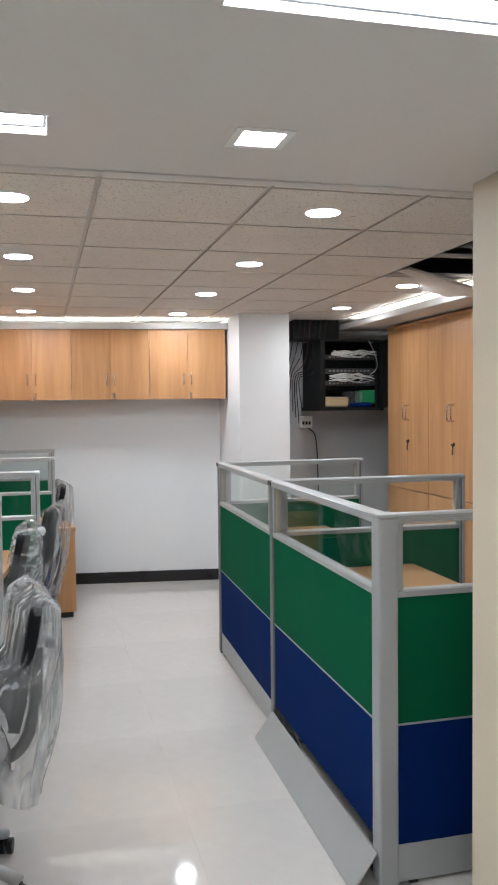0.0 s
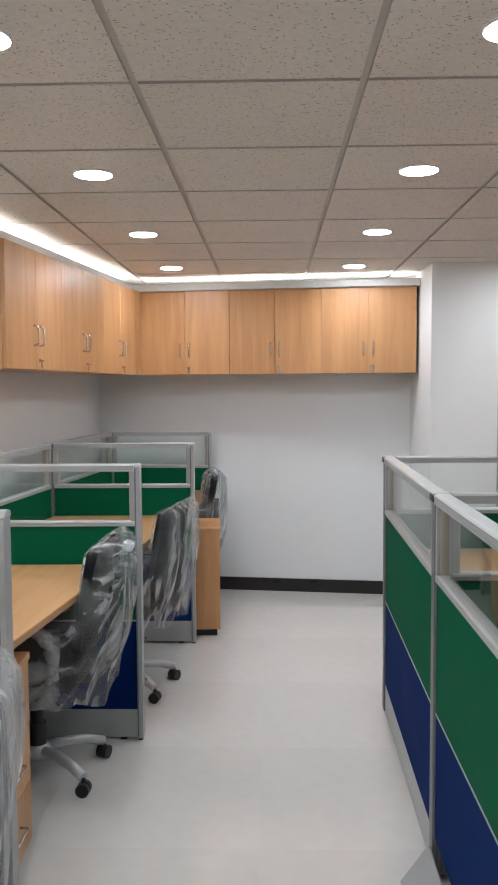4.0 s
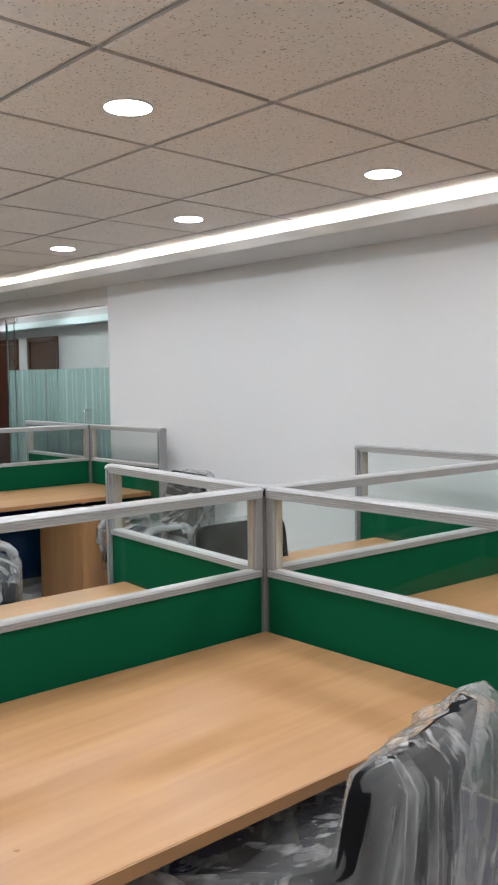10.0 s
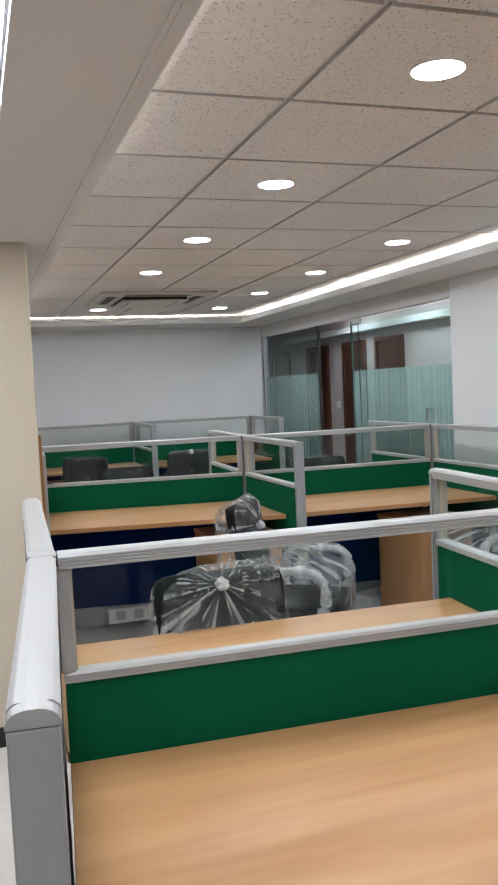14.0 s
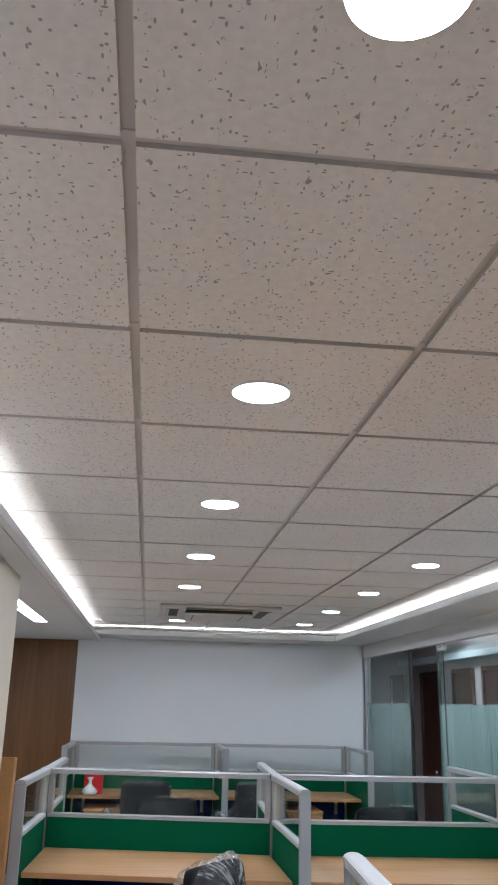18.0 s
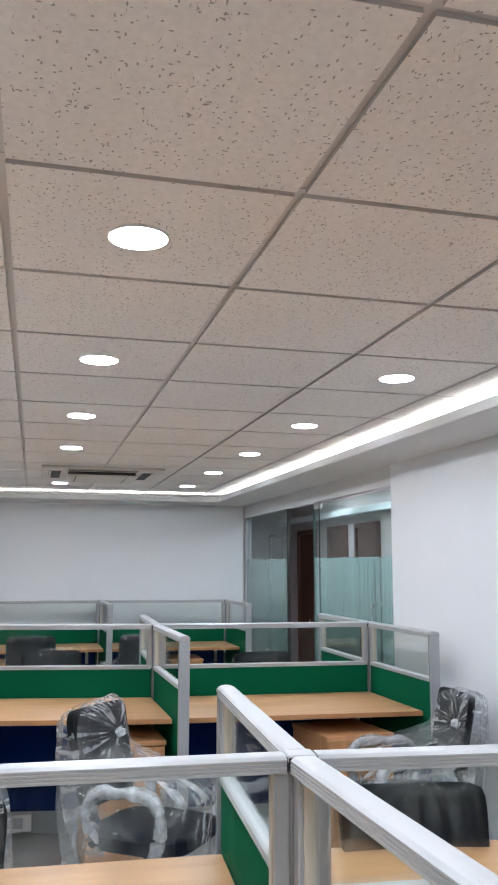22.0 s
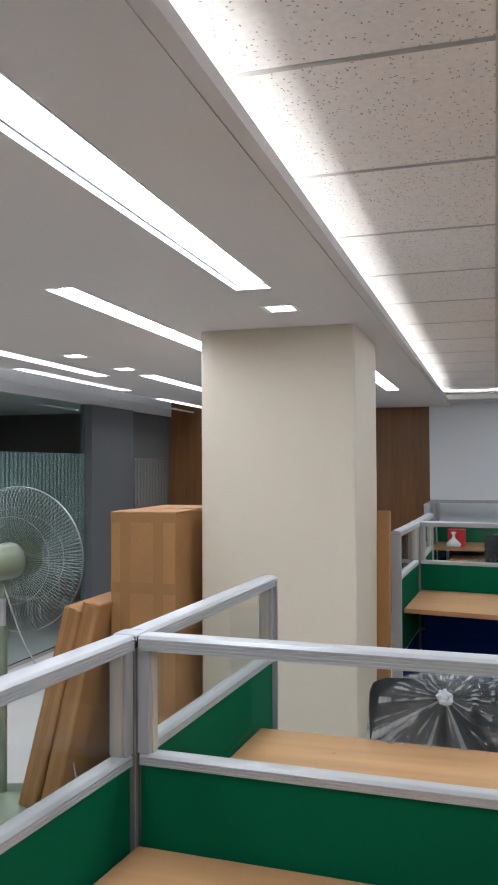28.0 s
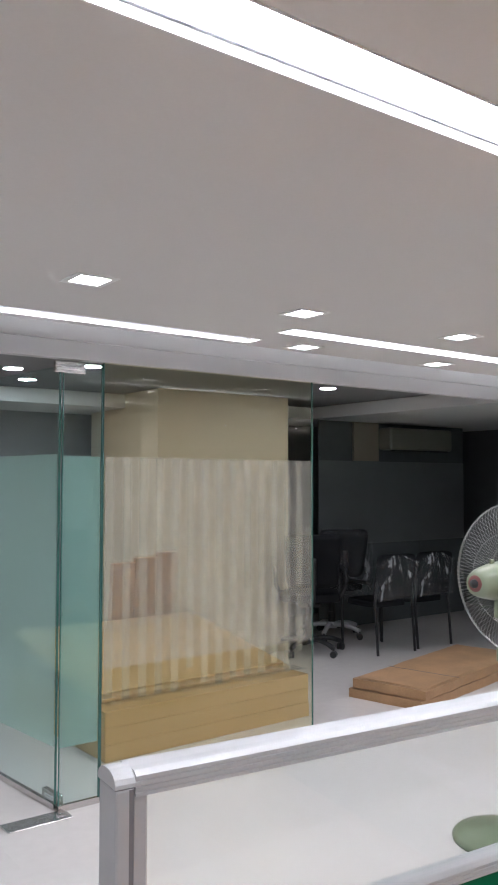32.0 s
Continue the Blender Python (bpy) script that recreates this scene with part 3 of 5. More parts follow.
n_corner = (lx(1.37), 1.37)
a_corner = (lx(3.88), back(0.55) - 0.385)
soffit("soffit_north", [(WEST, NORTH), (-7.05, 1.37), n_corner, (-0.11, NORTH)], [((-7.05, 1.37), n_corner)], "white plaster soffit along the north wall")
soffit("soffit_west", [(WEST, NORTH), (WEST, -1.2), (-7.05, -1.2), (-7.05, 1.37)], [((-7.05, -1.2), (-7.05, 1.37))], "white plaster soffit along the end wall")
soffit("soffit_alcove_west", [(-0.11, NORTH), n_corner, a_corner, corner], [(n_corner, a_corner)], "white plaster soffit over the wall cabinets")
soffit("soffit_alcove_north", [corner, a_corner, (2.62, back(2.62) - 0.385), (2.62, back(2.62))], [(a_corner, (2.62, back(2.62) - 0.385))], "white plaster soffit over the wall cabinets")
soffit("soffit_wardrobe", [(4.6, 0.6), (4.6, 3.6), (3.62, 3.6), (3.62, 0.6)], [((3.62, 3.6), (3.62, 0.6))], "grey plaster soffit over the wardrobes")

# light strips in the coves
def strip(a, b, z, label="warm white cove light strip", lamp=None):
    L = (Vector(b) - Vector(a)).length
    t = thing("cove_light_strip", at(a, b), label, "light", "cove strips")
    part("strip", boxes((0, L, -0.006, 0.006, z, z + 0.008)), lamp or L_COVE, t)
    part("channel", boxes((0, L, -0.008, 0.008, z - 0.006, z - 0.001)), ALU, t)


zs = SOFFIT + 0.025
strip((-7.0, 1.44), (0.2, 1.44), zs)
strip((-7.12, -1.1), (-7.12, 1.35), zs)
strip((lx(1.5) - 0.08, 1.5), (lx(3.8) - 0.08, 3.8), zs)
strip((0.6, back(0.6) - 0.30), (2.55, back(2.55) - 0.30), zs)
strip((-7.0, -1.18), (2.2, -1.18), PLASTER + 0.016, lamp=L_COVES)
strip((3.70, 0.7), (3.70, 3.4), zs)


# downlights
def downlight():
    t = thing("downlight", Matrix.Identity(4), "round white LED downlight set in a ceiling tile", "light", "downlights")
    part("body", lathe([(0.0685, -0.0105), (0.070, -0.009), (0.0715, 0.0005)], 32), WHITEP, t)
    part("lens", lathe([(0.0, -0.0125), (0.05, -0.012), (0.064, -0.0112), (0.0685, -0.0104)], 32), L_DOWN, t)
    return t


DL = [(x, y) for y in (-0.3, 0.9) for x in (2.1, 0.9, -0.3, -1.5, -2.7, -3.9, -6.3)] + [(-5.1, 0.9)] + [(x, y) for x in (0.9, 2.1) for y in (2.1, 3.3)] + [(3.3, 1.5), (3.3, 2.7)]
first = downlight()
first.matrix_world = Matrix.Translation((DL[0][0], DL[0][1], TILE_Z + 0.003))
for x, y in DL[1:]:
    copy_thing(first, Matrix.Translation((x, y, TILE_Z + 0.003)))

# recessed plaster lights
def recess(x0, x1, y0, y1, name, label, material, group):
    t = thing(name, Matrix.Translation(((x0 + x1) / 2, (y0 + y1) / 2, PLASTER)), label, "light", group)
    w, d = (x1 - x0) / 2, (y1 - y0) / 2
    e = 0.011 if name == "linear_light" else 0.012
    if name == "square_light":
        part("diffuser", boxes((-w + 0.008, w - 0.008, -d + 0.008, d - 0.008, 0.012, 0.013)), material, t)
        part("frame", boxes((-w - 0.012, w + 0.012, -d - 0.012, -d + 0.008, -0.003, 0.012), (-w - 0.012, w + 0.012, d - 0.008, d + 0.012, -0.003, 0.012), (-w - 0.012, -w + 0.008, -d + 0.008, d - 0.008, -0.003, 0.012), (w - 0.008, w + 0.012, -d + 0.008, d - 0.008, -0.003, 0.012)), WHITEP, t)
        return
    part("diffuser", boxes((-w + e, w - e, -d + e, d - e, 0.0235, 0.0245)), material, t)
    part("gasket", boxes((-w + 0.004, w - 0.004, -d + 0.004, -d + e, 0.015, 0.0255), (-w + 0.004, w - 0.004, d - e, d - 0.004, 0.015, 0.0255), (-w + 0.004, -w + e, -d + e, d - e, 0.015, 0.0255), (w - e, w - 0.004, -d + e, d - e, 0.015, 0.0255)), GASK if name == "linear_light" else WHITEP, t)
    part("frame", boxes((-w, w, -d, -d + 0.004, -0.003, 0.026), (-w, w, d - 0.004, d, -0.003, 0.026), (-w, -w + 0.004, -d + 0.004, d - 0.004, -0.003, 0.026), (w - 0.004, w, -d + 0.004, d - 0.004, -0.003, 0.026)), WHITEP, t)


for r in LINES:
    recess(*r, "linear_light", "long recessed white linear ceiling light", L_LIN, "linear lights")
for x, y in SQUARES:
    recess(x - HALF, x + HALF, y - HALF, y + HALF, "square_light", "small square recessed ceiling light", L_SQ, "square lights")


# ---- partitions and desks ----
def rail_mesh(L, z0, z1, w, ribs=3):
    """Aluminium rail: slightly crowned top, chamfered shoulders and ribbed sides."""
    h = z1 - z0
    half = w / 2
    g = 0.0016
    shoulder = z1 - min(0.007, 0.28 * h)
    prof = [(-half, z0)]
    pitch = (shoulder - z0) / (ribs + 0.6)
    for k in range(ribs):
        z = z0 + (k + 0.6) * pitch
        prof += [(-half, z), (-half + g, z + 0.10 * pitch), (-half + g, z + 0.34 * pitch), (-half, z + 0.44 * pitch)]
    prof += [(-half, shoulder), (-half + 0.0065, z1 - 0.0018), (-half + 0.009, z1 - 0.0008), (-half * 0.3, z1)]
    prof = prof + [(-y, z) for y, z in prof[::-1]]
    bm = bmesh.new()
    ends = [[bm.verts.new((x, y, z)) for y, z in prof] for x in (0, L)]
    n = len(prof)
    for k in range(n):
        bm.faces.new((ends[0][k], ends[0][(k + 1) % n], ends[1][(k + 1) % n], ends[1][k]))
    bm.faces.new(ends[0][::-1])
    bm.faces.new(ends[1])
    bmesh.ops.recalc_face_normals(bm, faces=bm.faces)
    return bm


def shift(bm, dx):
    bmesh.ops.translate(bm, verts=bm.verts, vec=(dx, 0, 0))
    return bm


def partition(a, b, group, start=0.031, stop=0.031, loose=False, end=False):
    L = (Vector(b) - Vector(a)).length
    t = thing("partition_screen", at(a, b), "office partition with clear glass strip over green and blue boards", "partition", group)
    x0, x1 = start, L - (0.013 if end else stop)
    part("top_rail", shift(rail_mesh(x1 - x0 - 0.002, TOP - 0.032, TOP, 0.057), x0 + 0.001), RAILM, t)
    s0, s1 = x0 - 0.006, x1 + (0.0 if end else 0.006)
    for x, q in ((s0, 1), (s1, -1)):
        w = 0.030 if q > 0 or not end else 0.020
        xa, xb = sorted((x, x + q * w))
        part("stile", boxes((xa, xb, -0.021, 0.021, MID - 0.002, TOP - 0.032), bevel=0.0025), ALU, t)
        xa, xb = sorted((x + q * w, x + q * (w + 0.004)))
        part("seal", boxes((xa, xb, -0.011, 0.011, MID - 0.002, TOP - 0.032)), SEAL, t, "pale glazing seal")
    gl0, gl1 = s0 + 0.034, s1 - (0.024 if end else 0.034)
    g = part("glass_pane", boxes((gl0, gl1, -0.003, 0.003, MID - 0.003, TOP - 0.030)), GLASS, t)
    g.visible_shadow = False
    part("middle_rail", shift(rail_mesh(x1 - x0, MID - 0.024, MID, 0.045, 2), x0), RAILM, t)
    part("green_panel", boxes((x0 + 0.002, x1 - 0.002, -0.016, 0.016, 0.545, MID - 0.024)), GREEN, t)
    part("trim_line", boxes((x0, x1, -0.0175, 0.0175, 0.538, 0.545)), ALU, t)
    part("blue_panel", boxes((x0 + 0.002, x1 - 0.002, -0.016, 0.016, 0.14, 0.538)), BLUE, t)
    if loose:
        k = part("kick_plate", boxes((x0 - 0.05, x1 - 0.02, -0.004, 0.004, 0.0, 0.15), bevel=0.002), KICK, t, "loose grey kick plate leaning off its panel")
        k.matrix_local = Matrix.Translation((0, 0.125, 0.002)) @ Matrix.Rotation(radians(36), 4, "X")
        for o in (0.0, 0.012, -0.010):
            part("cable", tube(arc([(x0 + 0.5 + 9 * o, o, 0.02), (x0 + 0.7, 0.02 + o, 0.07), (x0 + 0.85 + 6 * o, -0.01, 0.03), (x0 + 1.05, 0.015 - o, 0.08 + o), (x0 + 1.2, o, 0.02)]), 0.005), BLACKP, t)
    else:
        part("kick_plate", boxes((x0, x1, -0.016, 0.016, 0.012, 0.14), bevel=0.002), KICK, t)
    for x in (x0 + 0.05, x1 - 0.08):
        part("glide", boxes((x, x + 0.03, -0.012, 0.012, 0, 0.012)), BLACKP, t)
    return t


def post(p, toward, group, node=True, plain=False):
    """Square aluminium post with grooves and a domed cap."""
    t = thing("partition_post", at(p, toward), "grooved anodised aluminium partition post with a pale cap", "post", group)
    hx, hy = (0.024, 0.024) if node else (0.0125, 0.0280)
    if plain:
        hx = hy = 0.034
    part("shaft", boxes((-hx, hx, -hy, hy, 0.01, TOP - (0.012 if node else 0.0205)), bevel=0.008 if plain else 0.003, seg=3 if plain else 2), ALU if plain or not node else ALUN, t)
    if node and not plain:
        for o in (-0.008, 0.008):
            part("groove", boxes((o - 0.003, o + 0.003, -hy - 0.0003, hy + 0.0003, 0.02, TOP - 0.012), (-hx - 0.0003, hx + 0.0003, o - 0.003, o + 0.003, 0.02, TOP - 0.012)), ALUD, t)
    if node:
        e = 0.0035 if plain else 0.0055
        part("cap", boxes((-hx - e, hx + e, -hy - e, hy + e, TOP - 0.014, TOP + 0.0008), bevel=0.005, seg=3), RAILM, t)
        if not plain:
            part("gasket", boxes((-hx - e - 0.0012, hx + e + 0.0012, -hy - e + 0.003, hy + e - 0.003, TOP - 0.026, TOP - 0.003), (-hx - e + 0.003, hx + e - 0.003, -hy - e - 0.0012, hy + e + 0.0012, TOP - 0.027, TOP - 0.004)), BLACKP, t, "black joint gasket")
    else:
        arch = [(-hy - 0.001, TOP - 0.019), (-hy - 0.001, TOP - 0.014), (-hy + 0.002, TOP - 0.008), (-hy + 0.007, TOP - 0.0035), (-hy + 0.014, TOP - 0.0005), (-hy + 0.021, TOP + 0.0008)]
        arch = arch + [(-y, z) for y, z in arch[::-1]]
        cap = bmesh.new()
        ends = [[cap.verts.new((x, y, z)) for y, z in arch] for x in (-hx - 0.0012, hx + 0.0012)]
        for k in range(len(arch)):
            cap.faces.new((ends[0][k], ends[0][(k + 1) % len(arch)], ends[1][(k + 1) % len(arch)], ends[1][k]))
        cap.faces.new(ends[0])
        cap.faces.new(ends[1])
        bmesh.ops.recalc_face_normals(cap, faces=cap.faces)
        part("cap", cap, RAILM, t, "pale rounded end cap")
        part("seam", boxes((-hx - 0.0003, hx + 0.0003, -hy - 0.0003, hy + 0.0003, TOP - 0.0205, TOP - 0.0191)), ALUD, t)
    if not node:
        for q in (-1, 1):
            part("slot", boxes((-hx + 0.001, -hx + 0.007, min(q * hy, q * (hy + 0.0004)), max(q * hy, q * (hy + 0.0004)), 0.02, TOP - 0.022)), ALUD, t)
    part("foot", boxes((-0.009, 0.009, -0.02, 0.02, 0, 0.01)), BLACKP, t)


def desk(pts, label, group):
    """Worktop with a thicker edge band on the side from pts[1] to pts[2]; pts counterclockwise from the spine."""
    c = (Vector(pts[0]) + Vector(pts[2])) / 2
    loc = [(p[0] - c.x, p[1] - c.y) for p in pts]
    t = thing("desk", Matrix.Translation((c.x, c.y, 0)), label, "desk", group)
    part("worktop", prism(loc, DESK - 0.025, DESK, 0.0015), BEECH, t)
    a, b = Vector(loc[1]), Vector(loc[2])
    d = (b - a).normalized()
    n = Vector((d.y, -d.x)) * 0.003
    part("edge_band", prism([tuple(a), tuple(a + n), tuple(b + n), tuple(b)], DESK - 0.0255, DESK - 0.001), BEECHE, t)
    m, q = Vector(loc[0]), Vector(loc[3])
    v = (a - m).normalized() * 0.06
    w = (q - m).normalized() * 0.03
    part("modesty_panel", prism([tuple(m + v + w), tuple(q + v - w), tuple(q + v * 1.3 - w), tuple(m + v * 1.3 + w)], 0.30, DESK - 0.03), BLUE, t)
    for e, y0 in (((m, 0.1), (q, -0.13)) if q.y > m.y else ((q, 0.1), (m, -0.13))):
        part("bracket", boxes((e.x + v.x - 0.02, e.x + v.x + 0.02, e.y + y0, e.y + y0 + 0.03, DESK - 0.2, DESK - 0.026)), KICK, t)
        # Added legs, coloured black to pass for the shade below the worktop.
        part("support_leg", boxes((e.x + v.x - 0.02, e.x + v.x + 0.02, e.y + y0 - 0.005, e.y + y0 + 0.035, 0.0, DESK - 0.2)), BLACKP, t)
    return t


R0 = (2.072, -0.965)


def arm(n, e, dx, gap):
    """The point beside the arm from n to e, dx along it."""
    return n[0] + dx, n[1] + (e[1] - n[1]) * dx / (e[0] - n[0]) + gap


def cluster(nodes, east, west, group, depth=0.68, east_ends=None, west_ends=None):
    """A spine through nodes with arms to the east and west and a desk in each bay."""
    e_ends = [(n[0] + east, n[1] + 0.03) for n in nodes] if east_ends is None else east_ends
    w_ends = [(n[0] - west, n[1] + 0.03) for n in nodes] if west_ends is None else west_ends
    for k, n in enumerate(nodes):
        post(n, nodes[k + 1] if k + 1 < len(nodes) else (2 * n[0] - nodes[k - 1][0], 2 * n[1] - nodes[k - 1][1]), group, plain=(n == R0))
        if k + 1 < len(nodes):
            partition(n, nodes[k + 1], group, loose=(n == R0))
        for ends in (e_ends, w_ends):
            if ends and ends[k]:
                partition(n, ends[k], group, end=True)
                post(ends[k], (2 * ends[k][0] - n[0], 2 * ends[k][1] - n[1]), group, False)
    for k in range(len(nodes) - 1):
        a, b = nodes[k], nodes[k + 1]
        if e_ends and e_ends[k] and e_ends[k + 1]:
            desk([(a[0] + 0.03, a[1] + 0.03), arm(a, e_ends[k], depth, 0.03), arm(b, e_ends[k + 1], depth, -0.03), (b[0] + 0.03, b[1] - 0.03)], "pale beech laminate worktop fixed between partitions", group)
        if w_ends and w_ends[k] and w_ends[k + 1]:
            desk([(b[0] - 0.03, b[1] - 0.03), arm(b, w_ends[k + 1], -depth, -0.03), arm(a, w_ends[k], -depth, 0.03), (a[0] - 0.03, a[1] + 0.03)], "pale beech laminate worktop fixed between partitions", group)


A = [(-0.13, -1.385), (-0.063, 0.01), (0.075, 1.39), (0.20, 2.79), (0.318, 4.10)]
cluster(A, 0.84, 0.9, "aisle workstations", depth=0.80,
        east_ends=[(0.735, -1.463), (0.82, 0.02), (0.967, 1.40), (1.073, 2.80), (1.09, 4.03)],
        west_ends=[(-1.105, -1.34), (-0.985, 0.075), (-0.845, 1.43), None, None])
B = [(-3.98, -1.12), (-3.735, 0.255), (-3.64, 1.655)]
cluster(B, 0.9, 1.0, "middle workstations", depth=0.78, east_ends=[(-3.12, -1.153), (-2.79, 0.265), (-2.76, 1.665)], west_ends=[(-4.95, -1.105), (-4.72, 0.30), (-4.6, 1.66)])
C = [(-7.50, -1.25), (-7.48, 0.205), (-7.40, 1.55)]
cluster(C, 0.95, 0.9, "far workstations", depth=0.7, east_ends=[(-6.55, -1.25), (-6.50, 0.21), (-6.45, 1.55)], west_ends=[])
R = [R0, (2.085, 0.38), (2.115, 1.74)]
cluster(R, 1.0, 0.9, "east workstations", depth=0.7, east_ends=[(3.08, -0.955), (3.06, 0.36), (3.08, 1.78)], west_ends=[])


# ---- wall cabinets ----
def handle(parent, x, z, y, long=0.10, label="slim steel bow handle"):
    """Bow handle, upright, proud of a front at local y."""
    pts = arc([(x, y, z - long / 2), (x, y - 0.022, z - long / 2 + 0.006), (x, y - 0.028, z), (x, y - 0.022, z + long / 2 - 0.006), (x, y, z + long / 2)], 4)
    return part("handle", tube(pts, 0.0055), STEEL, parent, label)


def key_lock(parent, x, z, y, big=False):
    bm = bmesh.new()
    cyl(bm, 0.014 if big else 0.009, 0.014 if big else 0.009, 0, 0.006, 14, m=Matrix.Translation((x, y, z)) @ Matrix.Rotation(radians(90), 4, "X"))
    lock = part("lock", bm, BLACKP if big else STEEL, parent, "round steel lock with keys")
    part("key", boxes((x - 0.002, x + 0.002, y - 0.025, y - 0.006, z - 0.006, z + 0.004), (x - 0.006, x + 0.008, y - 0.014, y - 0.011, z - 0.04, z - 0.008)), BLACKP if big else STEEL, lock)
    if big:
        part("key_tag", boxes((x - 0.014, x + 0.006, y - 0.013, y - 0.010, z - 0.075, z - 0.04), bevel=0.001), BLACKP, lock)


def wall_cabinet(a, b, depth, z0, z1, name="wall_cabinet", lock=True):
    """A two-door cabinet whose front runs from a to b, body to its left."""
    L = (Vector(b) - Vector(a)).length
    t = thing(name, at(a, b), "beech laminate two-door wall cabinet with bow handles and key", "cabinet", "wall cabinets")
    part("body", boxes((0.0015, L - 0.0015, 0.018, depth, z0, z1)), BEECHV, t)
    for k in range(2):
        x0, x1 = k * L / 2 + 0.0015, (k + 1) * L / 2 - 0.0015
        d = part("door", boxes((x0, x1, 0, 0.017, z0 - 0.002, z1 - 0.002), bevel=0.001), BEECHV, t)
        hx = L / 2 + (0.022 if k else -0.022)
        handle(d, hx + (0.012 if k else -0.012), z0 + 0.17, 0.0)
    if lock:
        key_lock(t, L / 2 + 0.028, z0 + 0.045, 0.0)
    return t


fl = lambda s: (0.318 + SLANT * (s - 1.66), s)      # front of the west run
ys = [1.655, 2.36, 3.06, 3.76]
west_run = [wall_cabinet(fl(s0), fl(s1), 0.40, 1.668, SOFFIT - 0.001) for s0, s1 in zip(ys, ys[1:])]
part("end_panel", boxes((-0.004, 0.0005, 0.020, 0.40, 1.662, SOFFIT - 0.002)), BEECHV, west_run[0], "beech end panel")
fb = lambda x: (x, back(x) - 0.36)
xs_ = [0.60, 1.255, 1.91, 2.57]
for s0, s1 in zip(xs_, xs_[1:]):
    wall_cabinet(fb(s0), fb(s1), 0.355, 1.668, SOFFIT - 0.001)

tagged(part("cabinet_filler", prism([(0.582, 3.757), (0.603, 3.874), (0.585, 3.880), (0.564, 3.762)], 1.668, SOFFIT - 0.002), BEECHV), "narrow beech filler strip between the cabinet runs", "panel")
# tall wardrobes, fronts facing west
for k, (y0, y1) in enumerate(((3.18, 2.42), (2.415, 1.655), (1.65, 0.89))):
    L = y0 - y1
    t = thing("wardrobe", at((3.9, y0), (3.9, y1)), "tall beech laminate wardrobe with steel handles", "wardrobe", "wardrobes")
    part("body", boxes((0.0015, L - 0.0015, 0.018, 0.6, 0.0, 2.25)), BEECHV, t)
    part("cornice", boxes((0, L, -0.006, 0.6, 2.232, 2.255)), BEECHV, t)
    for j in range(2):
        x0, x1 = j * L / 2 + 0.0015, (j + 1) * L / 2 - 0.0015
        up = part("upper_door", boxes((x0, x1, 0, 0.017, 0.905, 2.23), bevel=0.001), BEECHV, t)
        part("lower_door", boxes((x0, x1, 0, 0.017, 0.06, 0.897), bevel=0.001), BEECHV, t)
        handle(up, L / 2 + (0.03 if j else -0.03), 1.53, 0.0, 0.12)
    key_lock(t, L / 2 + 0.03, 1.30, 0.0, True)


# ---- glazed screens ----
def glazed(a, b, top, label, group, frost=(0.45, 1.70), seed=1, stripes=True, edges=True, haze=True, glass=None, widths=(0.03, 0.034, 0.04), gaps=(0.024, 0.028), film=None):
    L = (Vector(b) - Vector(a)).length
    t = thing("glass_screen", at(a, b), label, "glass partition", group)
    p = part("pane", boxes((0, L, -0.005, 0.005, 0.012, top)), glass or PANE, t)
    p.visible_shadow = False
    if edges:
        for x in (0.0, L - 0.004):
            part("pane_edge", boxes((x, x + 0.004, -0.0054, 0.0054, 0.012, top)), EDGE, t)
    part("bottom_channel", boxes((0, L, -0.011, 0.011, 0, 0.03)), STEEL, t)
    if stripes:
        hz = part("frosted_film", boxes((0.01, L - 0.01, -0.0068, -0.006, frost[0] + 0.15, frost[1])), HAZE if haze else VEIL, t)
        hz.visible_shadow = False
        rnd, x = random.Random(seed), 0.02
        while x < L - 0.03:
            w = rnd.choice(widths)
            w = min(w, L - 0.01 - x)
            st = part("frosted_stripe", boxes((x, x + w, 0.006, 0.0068, frost[0] + rnd.choice((-0.1, 0.0, 0.08, 0.2, 0.3) if haze else (-0.02, 0.0, 0.04, 0.09)), frost[1])), film or (FROST if haze else FAINT), t)
            st.visible_shadow = False
            x += w + rnd.choice(gaps)
    return t


def patch(parent_name, m, label="steel patch fitting of a glass door"):
    t = thing(parent_name, m, label, "door fitting", "glass door fittings")
    part("plate", boxes((-0.08, 0.08, -0.015, 0.015, -0.028, 0.028), bevel=0.003), STEEL, t)
    part("screw_cover", boxes((-0.05, 0.05, -0.017, 0.017, -0.012, 0.012), bevel=0.002), CHROME, t)


def bar_handle(parent, x, z, y):
    for s in (-1, 1):
        part("pull_bar", tube(arc([(x, y, z - 0.15), (x, y + s * 0.045, z - 0.15), (x, y + s * 0.05, z - 0.13), (x, y + s * 0.05, z + 0.13), (x, y + s * 0.045, z + 0.15), (x, y, z + 0.15)], 3), 0.008), CHROME, parent, "steel pull handle")


# north screen and the corridor behind it
glazed((WEST, NORTH + 0.05), (-6.06, NORTH + 0.05), 2.14, "fixed glass screen with frosted vertical stripes", "north glazing", (0.35, 1.67), 3, widths=(0.03, 0.036), gaps=(0.028, 0.032), film=DENSE)
leaf = glazed((-5.29, NORTH + 0.05), (-3.58, NORTH + 0.05), 2.12, "glass screen leaf with frosted stripes and pull handle", "north glazing", (0.35, 1.665), 4, widths=(0.03, 0.05, 0.075, 0.035), gaps=(0.008, 0.014, 0.026), film=DENSE)
part("edge_seal", boxes((-0.010, -0.001, -0.008, 0.008, 0.012, 2.12), (0.15, 0.158, -0.012, -0.0072, 0.012, 2.12)), DARK, leaf)
bar_handle(leaf, 1.36, 1.18, 0.0)
